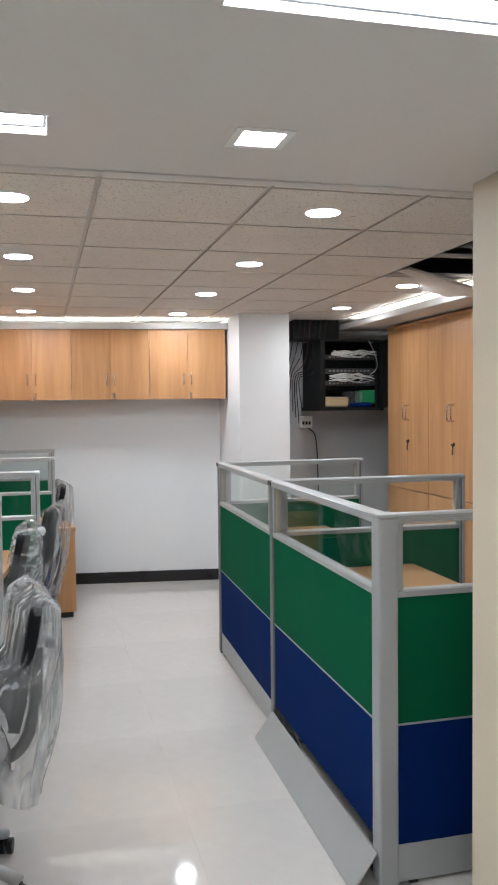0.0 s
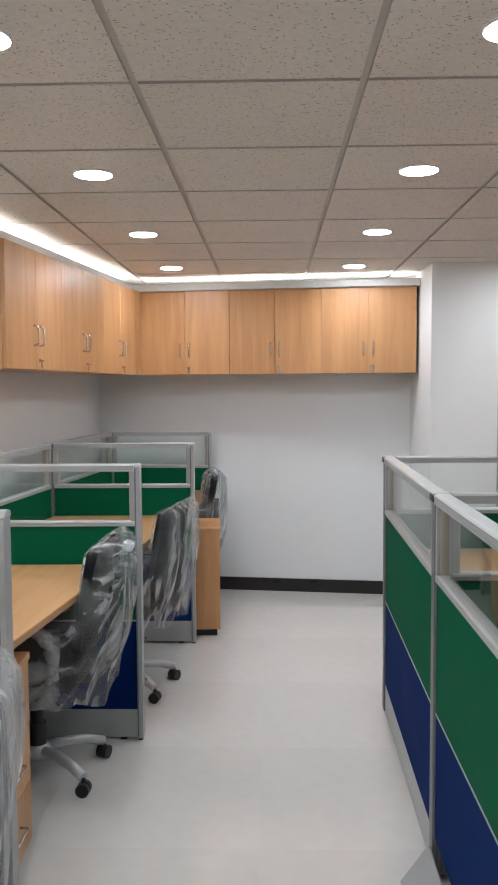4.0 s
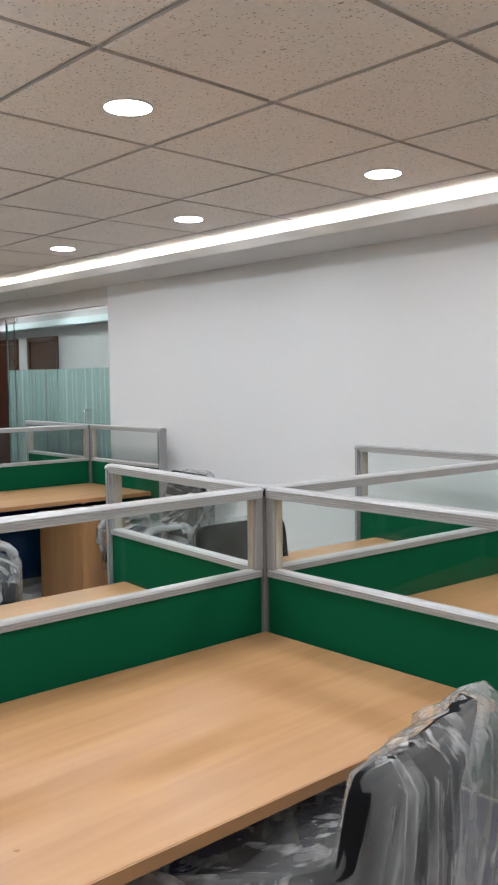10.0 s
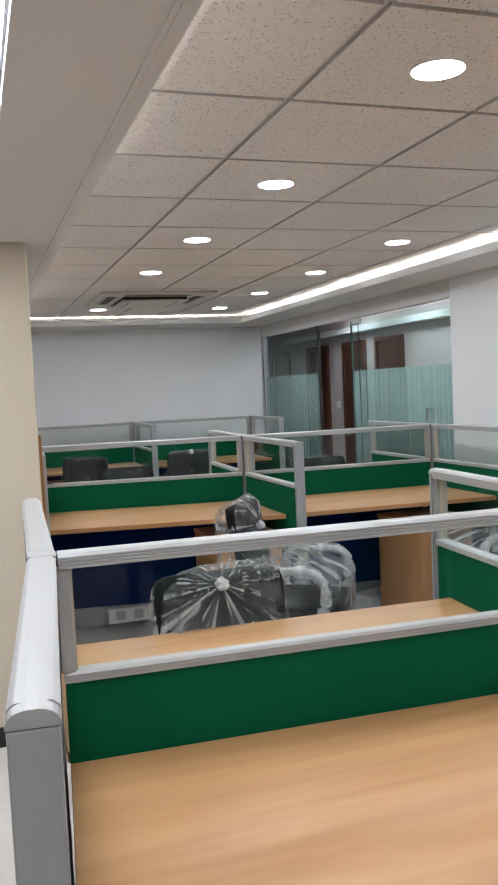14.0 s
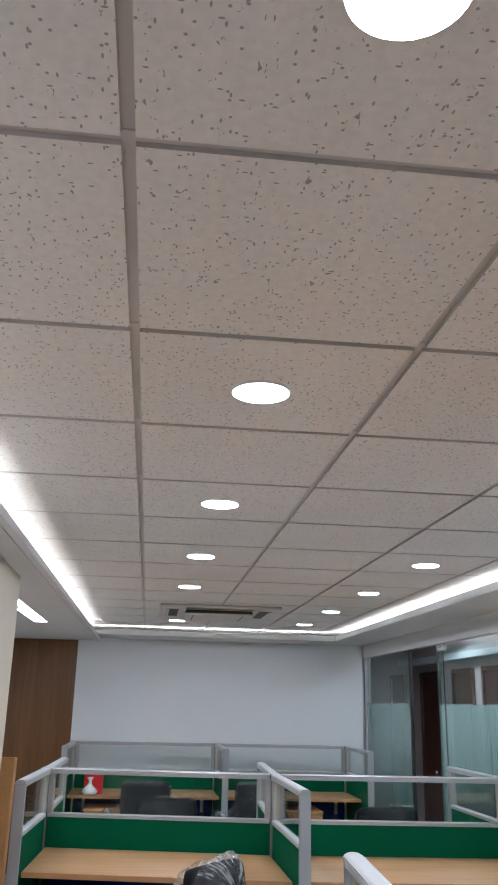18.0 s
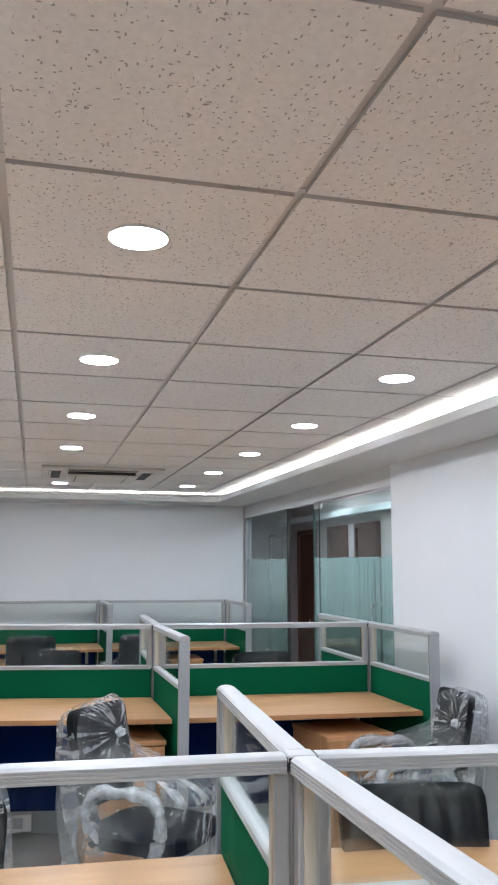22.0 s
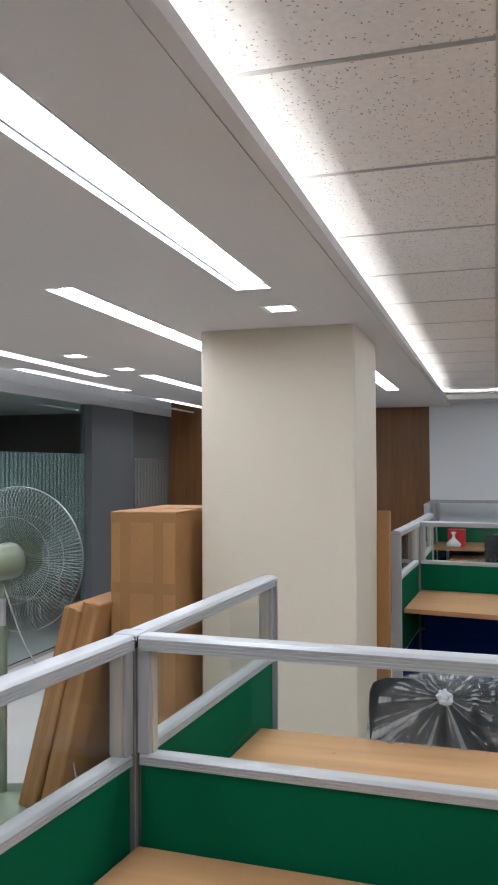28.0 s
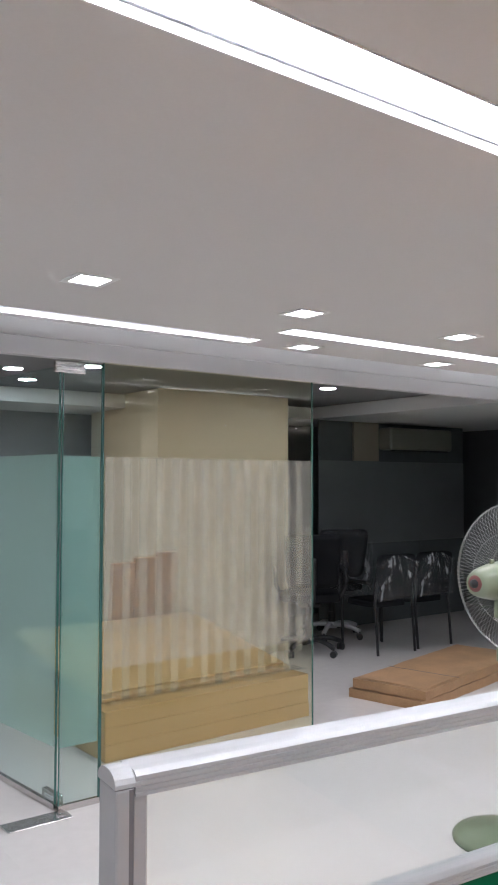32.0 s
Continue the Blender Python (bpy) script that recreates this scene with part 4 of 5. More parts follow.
tagged(part("trim_north_head", boxes((WEST, -3.57, NORTH + 0.02, NORTH + 0.08, 2.14, SOFFIT + 0.05)), FASCIA), "white head over the glass screen", "trim", kind="structure")
tagged(part("trim_north_jamb", boxes((WEST - 0.005, WEST + 0.03, NORTH + 0.02, NORTH + 0.08, 0, 2.14)), ALU), "pale aluminium jamb of the glass screen", "trim", kind="structure")
tagged(part("trim_north_seal", boxes((-6.057, -6.038, NORTH + 0.036, NORTH + 0.064, 0, 2.14)), DARK), "dark edge seal of the fixed glass screen", "trim", kind="structure")
patch("patch_fitting", Matrix.Translation((-5.19, NORTH + 0.05, 2.11)))
wall("wall_corridor_north", (-11.5, 2.72), (-0.35, 2.72), 0, 2.6, PINK, 0.12, "pale painted corridor wall")
wall("wall_corridor_west", (-11.5, 1.9), (-11.5, 2.72), 0, 2.6, PINK, 0.12, "pale painted corridor end")
wall("wall_corridor_south", (-7.8, 1.93), (-11.5, 1.93), 0, 2.6, PINK, 0.12, "pale painted corridor wall behind the end wall")
tagged(part("ceiling_corridor", boxes((-11.5, -0.35, 1.93, 2.72, 2.40, 2.43)), PLAST), "white corridor ceiling", "ceiling", kind="structure")
for k, x in enumerate((-4.2, -5.3, -6.6)):
    t = thing("corridor_light", Matrix.Translation((x, 2.3, 2.398)), "flat white corridor ceiling light", "light", "corridor lights")
    part("diffuser", boxes((-0.3, 0.3, -0.12, 0.12, -0.012, -0.002)), lamp_mat("corridor lamp", (0.95, 0.98, 1.0), 15.0), t)
    part("rim", boxes((-0.32, 0.32, -0.14, -0.12, -0.016, 0), (-0.32, 0.32, 0.12, 0.14, -0.016, 0), (-0.32, -0.3, -0.12, 0.12, -0.016, 0), (0.3, 0.32, -0.12, 0.12, -0.016, 0)), WHITEP, t)
tagged(part("trim_corridor", boxes((-9.0, -0.35, 2.60, 2.716, 2.12, 2.185)), WHITE), "white plaster bulkhead along the corridor", "trim", kind="structure")
for x, w, knob in ((-9.365, 0.33, 0.24), (-8.08, 0.325, 0.22), (-7.03, 0.285, -0.13), (-6.19, 0.30, 0.20)):
    d = thing("door", Matrix.Translation((x, 2.70, 0)), "dark brown veneered flush door with round knob", "door", "corridor doors", kind="structure")
    part("leaf", boxes((-w + 0.05, w - 0.05, 0.0, 0.018, 0.005, 1.98)), DOORM, d)
    part("architrave", boxes((-w, -w + 0.048, -0.02, 0.018, 0, 2.03), (w - 0.048, w, -0.02, 0.018, 0, 2.03), (-w + 0.048, w - 0.048, -0.02, 0.018, 1.985, 2.03)), DOORM, d)
    part("knob", lathe([(0.0, -0.055), (0.02, -0.05), (0.024, -0.035), (0.01, -0.02), (0.022, -0.003), (0.022, 0)]), STEEL, d).matrix_local = Matrix.Translation((knob, 0.0, 0.96)) @ Matrix.Rotation(radians(-90), 4, "X")
t = thing("light_switch", Matrix.Translation((-7.53, 2.708, 1.30)), "white wall switch plate by the door", "switch")
part("plate", boxes((-0.045, 0.045, -0.004, 0.011, -0.04, 0.04), bevel=0.003), WHITEP, t)
part("rocker", boxes((-0.015, 0.015, -0.009, -0.003, -0.02, 0.02), bevel=0.002), WHITEP, t)

# ---- south room behind the glass front ----
side = glazed((-0.445, SF), (-0.66, SF), 2.19, "narrow frosted glass side panel", "south glazing", stripes=False)
part("frosted_sheet", boxes((0.006, 0.209, 0.006, 0.0068, 0.3, 1.72)), SHEET, side).visible_shadow = False
glazed((-0.665, SF), (-2.065, SF), 2.20, "fixed glass front with frosted vertical stripes", "south glazing", (0.50, 1.72), 7, haze=False, glass=WARMG, widths=(0.044, 0.048), gaps=(0.05, 0.054))
glazed((-3.905, SF), (-5.52, SF), 2.20, "fixed glass front with frosted vertical stripes", "south glazing", (0.45, 1.73), 8)
door = glazed((-0.445, SF - 0.03), (-0.345, SF - 0.93), 2.17, "frosted glass door standing open into the room", "south glazing", (0.25, 1.73), 9, stripes=False)
fs = part("frosted_sheet", boxes((0.01, 0.89, 0.006, 0.0068, 0.3, 1.73)), SHEET, door)
fs.visible_shadow = False
bar_handle(door, 0.78, 1.05, 0.0)
patch("patch_fitting", Matrix.Translation((-0.48, SF, 2.16)))
patch("patch_fitting", Matrix.Translation((-0.455, SF - 0.09, 0.045)) @ Matrix.Rotation(radians(-84), 4, "Z"))
t = thing("floor_spring", Matrix.Translation((-0.32, SF + 0.05, 0)), "steel floor spring cover plate at the glass door", "door fitting")
part("plate", boxes((-0.16, 0.16, -0.055, 0.055, 0, 0.006), bevel=0.002), STEEL, t)
part("spindle", boxes((-0.13, -0.10, -0.015, 0.015, 0.006, 0.012)), CHROME, t)
tagged(part("trim_south_head", boxes((WEST, 0.62, SF - 0.03, SF + 0.03, 2.2, 2.4)), FASCIA), "white head over the south glazing", "trim", kind="structure")
tagged(part("trim_south_band", boxes((WEST, 4.6, -4.04, -4.02, PLASTER - 0.006, PLASTER + 0.01)), FASCIA), "plaster step along the south glazing", "trim", kind="structure")
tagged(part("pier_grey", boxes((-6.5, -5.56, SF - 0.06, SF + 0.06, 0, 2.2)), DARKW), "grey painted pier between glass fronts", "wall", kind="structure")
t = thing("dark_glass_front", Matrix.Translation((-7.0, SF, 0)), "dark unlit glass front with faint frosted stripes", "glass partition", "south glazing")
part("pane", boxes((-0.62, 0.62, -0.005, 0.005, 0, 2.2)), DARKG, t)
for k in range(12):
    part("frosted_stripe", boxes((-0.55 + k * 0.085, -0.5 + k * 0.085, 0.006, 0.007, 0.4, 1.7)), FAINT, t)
wall("wall_room_south", (WEST, -8.2), (0.62, -8.2), 0, 2.5, GREYW, -0.12, "back wall of the south room, dimness put into its grey")
wall("wall_room_east", (0.62, -8.2), (0.62, SF), 0, 2.5, WHITE, -0.12, "white side wall of the south room")
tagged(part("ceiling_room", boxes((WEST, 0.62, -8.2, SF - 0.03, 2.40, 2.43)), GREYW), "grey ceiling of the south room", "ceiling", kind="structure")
tagged(part("ceiling_room_drop", boxes((WEST, -4.6, -8.2, SF - 0.03, 2.27, 2.395), (-4.6, 0.62, -8.2, -7.3, 2.27, 2.395)), FASCIA), "dropped plaster border of the south room ceiling", "ceiling", kind="structure")
tagged(part("column_room", boxes((-3.79, -2.35, -8.0, -6.7, 0, 2.4)), CREAM), "cream painted wall pier in the south room", "column", kind="structure")
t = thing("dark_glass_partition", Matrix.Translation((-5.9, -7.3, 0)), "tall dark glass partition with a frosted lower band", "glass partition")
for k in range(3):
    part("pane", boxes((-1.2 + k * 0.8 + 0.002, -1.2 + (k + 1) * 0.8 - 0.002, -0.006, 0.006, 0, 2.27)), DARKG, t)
# The band's grey is raised likewise, in place of haze and room light.
part("frosted_band", boxes((-1.2, 1.2, 0.007, 0.009, 0.9, 1.83)), mat("frosted film with painted haze", (0.14, 0.15, 0.15), 0.45), t)
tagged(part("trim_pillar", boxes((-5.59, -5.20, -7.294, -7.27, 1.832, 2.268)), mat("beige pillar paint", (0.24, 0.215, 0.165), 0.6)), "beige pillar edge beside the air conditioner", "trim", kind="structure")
t = thing("split_air_conditioner", Matrix.Translation((-6.13, -7.26, 1.94)), "cream wall-mounted split air conditioner", "air conditioner")
# Cream taken dark in the colour, standing for the room's unlit west end.
part("casing", boxes((-0.53, 0.53, -0.03, 0.17, 0.02, 0.275), bevel=0.03, seg=3), mat("cream plastic darkened for dimness", (0.17, 0.165, 0.13), 0.45), t)
part("louvre", boxes((-0.46, 0.46, 0.10, 0.165, 0.005, 0.022), bevel=0.004), DARK, t)
for x, y in ((-3.5, -5.8), (-1.28, -5.77), (-0.88, -6.2), (-1.2, -6.75)):
    copy_thing(first, Matrix.Translation((x, y, 2.401)))
t = thing("board_stack", Matrix.Translation((-1.70, -5.53, 0)) @ Matrix.Rotation(radians(2), 4, "Z"), "low stack of glossy yellow wooden boards on the floor", "boards")
sheet = bmesh.new()
bmesh.ops.create_grid(sheet, x_segments=46, y_segments=34, size=0.5)
for v in sheet.verts:
    q = Vector((v.co.x * 9, v.co.y * 7, 1.7))
    rise = max(0.0, 0.35 - v.co.y) ** 1.2 * 0.27
    v.co = Vector((v.co.x * 1.54, v.co.y * 1.33, 0.318 + rise + 0.012 * noise.noise(q) + 0.006 * noise.noise(q * 2.7)))
for fc in sheet.faces:
    fc.smooth = True
part("polythene_sheet", sheet, CLEARF, t, "glossy clear polythene laid over the boards")
YELLOW = wood_mat("varnished pale board", (0.49, 0.35, 0.19), (0.42, 0.295, 0.15), 0.15, along=0)
for k in range(3):
    part("board", boxes((-0.78 + 0.004 * (k % 2), 0.78, -0.68, 0.67 - 0.003 * (k % 3), 0.094 * k, 0.094 * k + 0.0935), bevel=0.0015), YELLOW, t)


for k in range(2):
    b = part("board", boxes((-0.77 + 0.02 * k, 0.76, -1.16, 0.0, 0.0, 0.022), bevel=0.0015), YELLOW, t)
    b.matrix_local = Matrix.Translation((0, 0.48 - 0.05 * k, 0.284 + 0.0235 * k)) @ Matrix.Rotation(radians(-10.5), 4, "X")


# ---- chairs ----
def loft(rings, close_top=False):
    bm = bmesh.new()
    vs = [[bm.verts.new(p) for p in r] for r in rings]
    n = len(rings[0])
    for a, b in zip(vs, vs[1:]):
        for k in range(n):
            f = bm.faces.new((a[k], a[(k + 1) % n], b[(k + 1) % n], b[k]))
            f.smooth = True
    if close_top:
        bm.faces.new(vs[-1])
        bm.faces.new(vs[0][::-1])
    bmesh.ops.recalc_face_normals(bm, faces=bm.faces)
    return bm


def pad(cx, cy, cz, w, d, h, bulge=0.35, tilt=0.0, bend=0.0, n=10, square=4, taper=0.0):
    """Cushion: rounded slab, thick in z, optionally bent and tilted about x."""
    bm = bmesh.new()
    bmesh.ops.create_cube(bm, size=1)
    bmesh.ops.subdivide_edges(bm, edges=bm.edges, cuts=n, use_grid_fill=True)
    rot = Matrix.Rotation(tilt, 4, "X")
    for v in bm.verts:
        x, y, z = v.co * 2
        r = max(abs(x), abs(y))
        k = (abs(x) ** square + abs(y) ** square) ** (1 / square)
        s = r / k if k else 1
        edge = 1 - bulge * max(0, min(1, r)) ** 6
        p = Vector((x * s * w / 2 * (1 + taper * y), y * s * d / 2, z * h / 2 * edge + bend * x * x))
        v.co = rot @ p + Vector((cx, cy, cz))
    for f in bm.faces:
        f.smooth = True
    return bm


def cover_rings(seed, low=0.36, side=-1, lean=0.0, top=0.982):
    """A polythene bag over seat, arms and back, gathered at the top."""
    rnd = random.Random(seed)
    ph = [rnd.uniform(0, 6.28) for _ in range(9)]
    rings, n, m = [], 192, 34
    for i in range(m + 1):
        t = i / m
        z = low + (top - low) * t
        seat = max(0.0, min(1.0, (0.80 - z) / 0.20))
        seat = seat * seat * (3 - 2 * seat)
        up = max(0.0, min(1.0, (z - 0.55) / 0.42))
        mid = -0.25 - 0.19 * (z - 0.5)
        w = 0.246 + 0.059 * seat - 0.034 * up
        front = mid + 0.094 - 0.012 * up
        front += (0.25 - front) * seat
        rear = mid - 0.065 + 0.022 * up - 0.03 * math.sin(math.pi * min(1.0, max(0.0, (z - 0.40) / 0.55)))
        if i >= m - 2:
            g = (i - (m - 2)) / 2
            w *= 1 - 0.07 * g ** 2
            c = (front + rear) / 2
            front, rear = c + (front - c) * (1 - 0.93 * g ** 1.5), c + (rear - c) * (1 - 0.93 * g ** 1.5)
        ring = []
        for k in range(n):
            a = 2 * math.pi * k / n
            ca, sa = math.cos(a), math.sin(a)
            x = w * math.copysign(abs(ca) ** 0.5, ca)
            y = (front + rear) / 2 + (front - rear) / 2 * math.copysign(abs(sa) ** 0.5, sa)
            fold = 0.010 * math.sin(7 * a + ph[0] + 3 * t) + 0.007 * math.sin(13 * a + ph[1] - 4 * t) + 0.004 * math.sin(23 * a + ph[2] + 9 * z)
            fold += 0.022 * noise.noise(Vector((3 * ca, 3 * sa, 4 * z + seed)))
            fold *= (1.0 + 0.5 * max(0, (0.55 - z) / 0.2)) * (1 - 0.6 * up)
            zz = z + 0.03 * (1 - t) * math.sin(2 * a + ph[3]) + 0.01 * (1 - t) * math.sin(7 * a + ph[4])
            zz += t ** 6 * (0.012 * max(0.0, -side * x / 0.23) ** 2 - (0.06 if side > 0 else 0.0) * max(0.0, side * x / 0.23) ** 2)
            pleat = (0.006 * math.sin(26 * a + ph[5]) + 0.004 * math.sin(47 * a + ph[8] + 2 * z)) * (0.35 + 0.65 * up)
            ring.append(Vector((x + fold * ca + lean * t, y + (fold + pleat) * sa, zz)))
        rings.append(ring)
    return rings


def office_chair(seed=1, covered=True, clear=0.06, milky=0.85, side=-1, knot=None, base=None):
    t = thing("office_chair", Matrix.Identity(4), "black swivel office chair still wrapped in clear polythene", "chair", "office chairs")
    part("seat", pad(0, 0.02, 0.455, 0.49, 0.48, 0.085), MESHB, t, "black fabric seat")
    part("backrest", pad(0, -0.275, 0.755, 0.425, 0.42, 0.05, 0.3, radians(101), -0.022, square=9, taper=0.05), MESHB, t, "black mesh backrest")
    part("back_frame", tube(arc([(0, -0.05, 0.40), (0, -0.24, 0.42), (0, -0.31, 0.55), (0, -0.325, 0.78)], 6), 0.022), BLACKP, t)
    for s in (-1, 1):
        loop = arc([(s * 0.2, 0.14, 0.42), (s * 0.27, 0.17, 0.45), (s * 0.285, 0.205, 0.56), (s * 0.285, 0.16, 0.665), (s * 0.28, 0.0, 0.675), (s * 0.28, -0.12, 0.655), (s * 0.275, -0.155, 0.55), (s * 0.2, -0.10, 0.42)], 6)
        arm = part("armrest", tube(loop, 0.017), base or ARMM, t, "" if base else "pale wrapped loop armrest")
        if covered:
            wrap = tube(loop[4:-4], 0.027, 12)
            for v in wrap.verts:
                v.co += 0.016 * noise.noise_vector(v.co * 21 + Vector((seed, s, 0)))
            part("arm_wrap", wrap, WRAPF, arm, "bunched milky polythene")
    part("mechanism", boxes((-0.09, 0.09, -0.1, 0.1, 0.37, 0.41), bevel=0.01), BLACKP, t)
    col = bmesh.new()
    cyl(col, 0.028, 0.028, 0.22, 0.37, 18)
    cyl(col, 0.037, 0.034, 0.09, 0.22, 18)
    part("gas_column", col, BLACKP, t)
    part("hub", lathe([(0.0, 0.135), (0.045, 0.13), (0.052, 0.10), (0.045, 0.075), (0.0, 0.07)]), base or SATIN, t)
    for k in range(5):
        a = radians(18 + 72 * k)
        ca, sa = math.cos(a), math.sin(a)
        leg = part("leg", tube([(0.03 * ca, 0.03 * sa, 0.108), (0.12 * ca, 0.12 * sa, 0.112), (0.21 * ca, 0.21 * sa, 0.098), (0.285 * ca, 0.285 * sa, 0.072)], 0.02), base or SATIN, t, "" if base else "film-wrapped metal base leg")
        w = bmesh.new()
        for o in (-0.014, 0.014):
            cyl(w, 0.027, 0.027, o - 0.010, o + 0.010, 16, m=Matrix.Translation((0.285 * ca, 0.285 * sa, 0.027)) @ Matrix.Rotation(a + 0.6, 4, "Z") @ Matrix.Rotation(radians(90), 4, "X"))
        cyl(w, 0.008, 0.008, 0.03, 0.07, 10, 0.285 * ca, 0.285 * sa)
        part("caster", w, BLACKP, leg, "black twin-wheel caster")
    if covered:
        rings = cover_rings(seed, side=side)
        ik, kc = knot or (32, 144)
        centre = rings[ik][kc] if knot else Vector((0.0, -0.36, 1.9))
        film = film_mat("polythene cover", centre, clear, milky, 10.0 if knot else 34.0, 0.3 if knot else 0.7)
        part("plastic_cover", loft(rings), film, t, "clear polythene cover in fine milky pleats")
        if not knot:
            return t
        tie = bmesh.new()
        bmesh.ops.create_icosphere(tie, subdivisions=3, radius=0.022)
        for v in tie.verts:
            v.co *= 1 + 0.45 * noise.noise(v.co * 90)
            v.co = v.co + rings[ik][kc]
        part("knot", tie, KNOTM, t, "gathered knot of polythene")
    return t


def place(x, y, rz):
    return Matrix.Translation((x, y, 0)) @ Matrix.Rotation(radians(rz), 4, "Z")


c1, c2, c3 = office_chair(1, clear=0.14, milky=0.9), office_chair(2, knot=(32, 144)), office_chair(5)
c4 = office_chair(7, clear=0.03, milky=0.7, side=1, knot=(26, 58))
c5 = office_chair(9, clear=0.03, milky=0.7, side=1, knot=(31, 48))
c6, c7 = office_chair(11, clear=0.01, milky=0.2, side=1), office_chair(15, clear=0.02, milky=0.3, knot=(33, 144))
c4.matrix_world = place(-2.27, 0.03, -37)
c5.matrix_world, c6.matrix_world = place(-0.68, -0.77, -90), place(-0.523, 0.555, -98)
c7.matrix_world = place(-6.55, 0.47, 96)
c1.matrix_world, c2.matrix_world, c3.matrix_world = place(0.645, -0.63, 100), place(0.60, 1.05, 88), place(0.77, 2.03, 80)
tall = Matrix.Scale(1.16, 4)
for src, m in ((c1, place(0.84, 3.60, 100)), (c4, place(-2.47, 1.33, 172)), (c6, place(-6.62, -0.55, 100)), (c6, place(-4.72, -0.35, -90)), (c6, place(-4.28, 1.20, -84)),
               (c2, place(2.98, -0.28, 92)), (c6, place(-4.60, -6.98, 160) @ tall)):
    copy_thing(src, m)
dim = office_chair(13, False, base=BLACKP)
dim.matrix_world = place(-3.88, -6.50, 146) @ tall
tagged(dim, "black high-backed swivel chair without a cover", "chair", "office chairs")


def visitor_chair():
    t = thing("visitor_chair", Matrix.Identity(4), "black metal visitor chair wrapped in clear polythene", "chair", "visitor chairs")
    part("seat", pad(0, 0.02, 0.45, 0.46, 0.45, 0.07), MESHB, t)
    part("backrest", pad(0, -0.25, 0.71, 0.47, 0.42, 0.045, 0.3, radians(98), square=9), MESHB, t)
    for s in (-1, 1):
        part("frame_leg", tube(arc([(s * 0.25, 0.22, 0.0), (s * 0.25, 0.22, 0.55), (s * 0.25, 0.18, 0.64), (s * 0.25, 0.05, 0.655), (s * 0.25, -0.2, 0.645)], 4), 0.013), BLACKP, t)
        part("rear_leg", tube([(s * 0.23, -0.27, 0.0), (s * 0.23, -0.23, 0.45), (s * 0.22, -0.27, 0.86)], 0.013), BLACKP, t)
        part("arm_pad", boxes((s * 0.25 - 0.022, s * 0.25 + 0.022, -0.16, 0.14, 0.655, 0.675), bevel=0.006, seg=2), BLACKP, t)
    rings = []
    for i in range(13):
        z = 0.5 + 0.41 * i / 12
        g = 1 if i < 11 else 1 - 0.4 * (i - 10)
        rings.append([Vector((0.25 * g * math.copysign(abs(math.cos(a)) ** 0.5, math.cos(a)) + 0.01 * math.sin(7 * a + z * 9), -0.255 - 0.1 * (z - 0.5) + 0.05 * g * math.copysign(abs(math.sin(a)) ** 0.6, math.sin(a)) + 0.008 * math.sin(11 * a), z)) for a in (2 * math.pi * k / 48 for k in range(48))])
    part("plastic_cover", loft(rings), SEMIF, t, "clear polythene cover")
    return t


v1 = visitor_chair()
v1.matrix_world = place(-4.52, -6.24, 176)
copy_thing(v1, place(-5.06, -6.26, 178))


# ---- pedestals ----
def pedestal(m, group="drawer pedestals"):
    """Three-drawer pedestal, front towards local -y."""
    t = thing("pedestal", m, "beech mobile pedestal with three handled drawers", "drawer unit", group)
    part("carcass", boxes((-0.2, 0.2, 0.018, 0.46, 0.045, 0.665)), BEECHV, t)
    part("top_board", boxes((-0.205, 0.205, -0.004, 0.465, 0.665, 0.69), bevel=0.002), BEECHV, t)
    part("plinth", boxes((-0.18, 0.18, 0.05, 0.44, 0.0, 0.045)), BLACKP, t)
    for k, (z0, z1) in enumerate(((0.05, 0.252), (0.255, 0.457), (0.46, 0.66))):
        d = part("drawer", boxes((-0.198, 0.198, 0.0, 0.017, z0, z1), bevel=0.001), BEECHV, t)
        z = z0 + 0.11
        part("handle", tube([(-0.055, 0.0, z), (-0.055, -0.022, z), (-0.05, -0.026, z), (0.05, -0.026, z), (0.055, -0.022, z), (0.055, 0.0, z)], 0.004), STEEL, d, "steel bow handle")
    key_lock(t, 0.02, 0.63, 0.0)
    return t


p0 = pedestal(Matrix.Translation((0.745, 0.29, 0)) @ Matrix.Rotation(radians(92), 4, "Z"))
for x, y, rz in ((0.62, -1.19, 91), (0.92, 1.66, 93), (0.755, 3.10, -86), (-3.29, 1.20, -84), (-2.95, 0.0, 92), (-6.72, -0.85, 90), (-6.70, 0.95, 90)):
    copy_thing(p0, Matrix.Translation((x, y, 0)) @ Matrix.Rotation(radians(rz), 4, "Z"))

# ---- pedestal fan ----
f = thing("pedestal_fan", Matrix.Translation((-1.925, -2.87, 0)), "sage green pedestal fan with a wire guard", "fan")
part("base", lathe([(0.0, 0.075), (0.03, 0.07), (0.06, 0.06), (0.16, 0.045), (0.215, 0.03), (0.23, 0.012), (0.228, 0.0), (0.0, 0.0)], 36), SAGE, f)
b = bmesh.new()
cyl(b, 0.021, 0.021, 0.06, 0.82, 18)
part("pole", b, SAGE, f)
b = bmesh.new()
cyl(b, 0.014, 0.014, 0.80, 1.02, 14)
part("inner_tube", b, SATIN, f, "grey telescopic tube")
b = bmesh.new()
cyl(b, 0.027, 0.027, 0.79, 0.85, 18)
part("collar", b, SAGE, f)
part("neck", boxes((-0.03, 0.03, -0.025, 0.025, 0.98, 1.09), bevel=0.008, seg=2), SAGE, f)
HUB = Matrix.Translation((0, 0, 1.15)) @ Matrix.Rotation(radians(-90), 4, "Y")    # local z points west
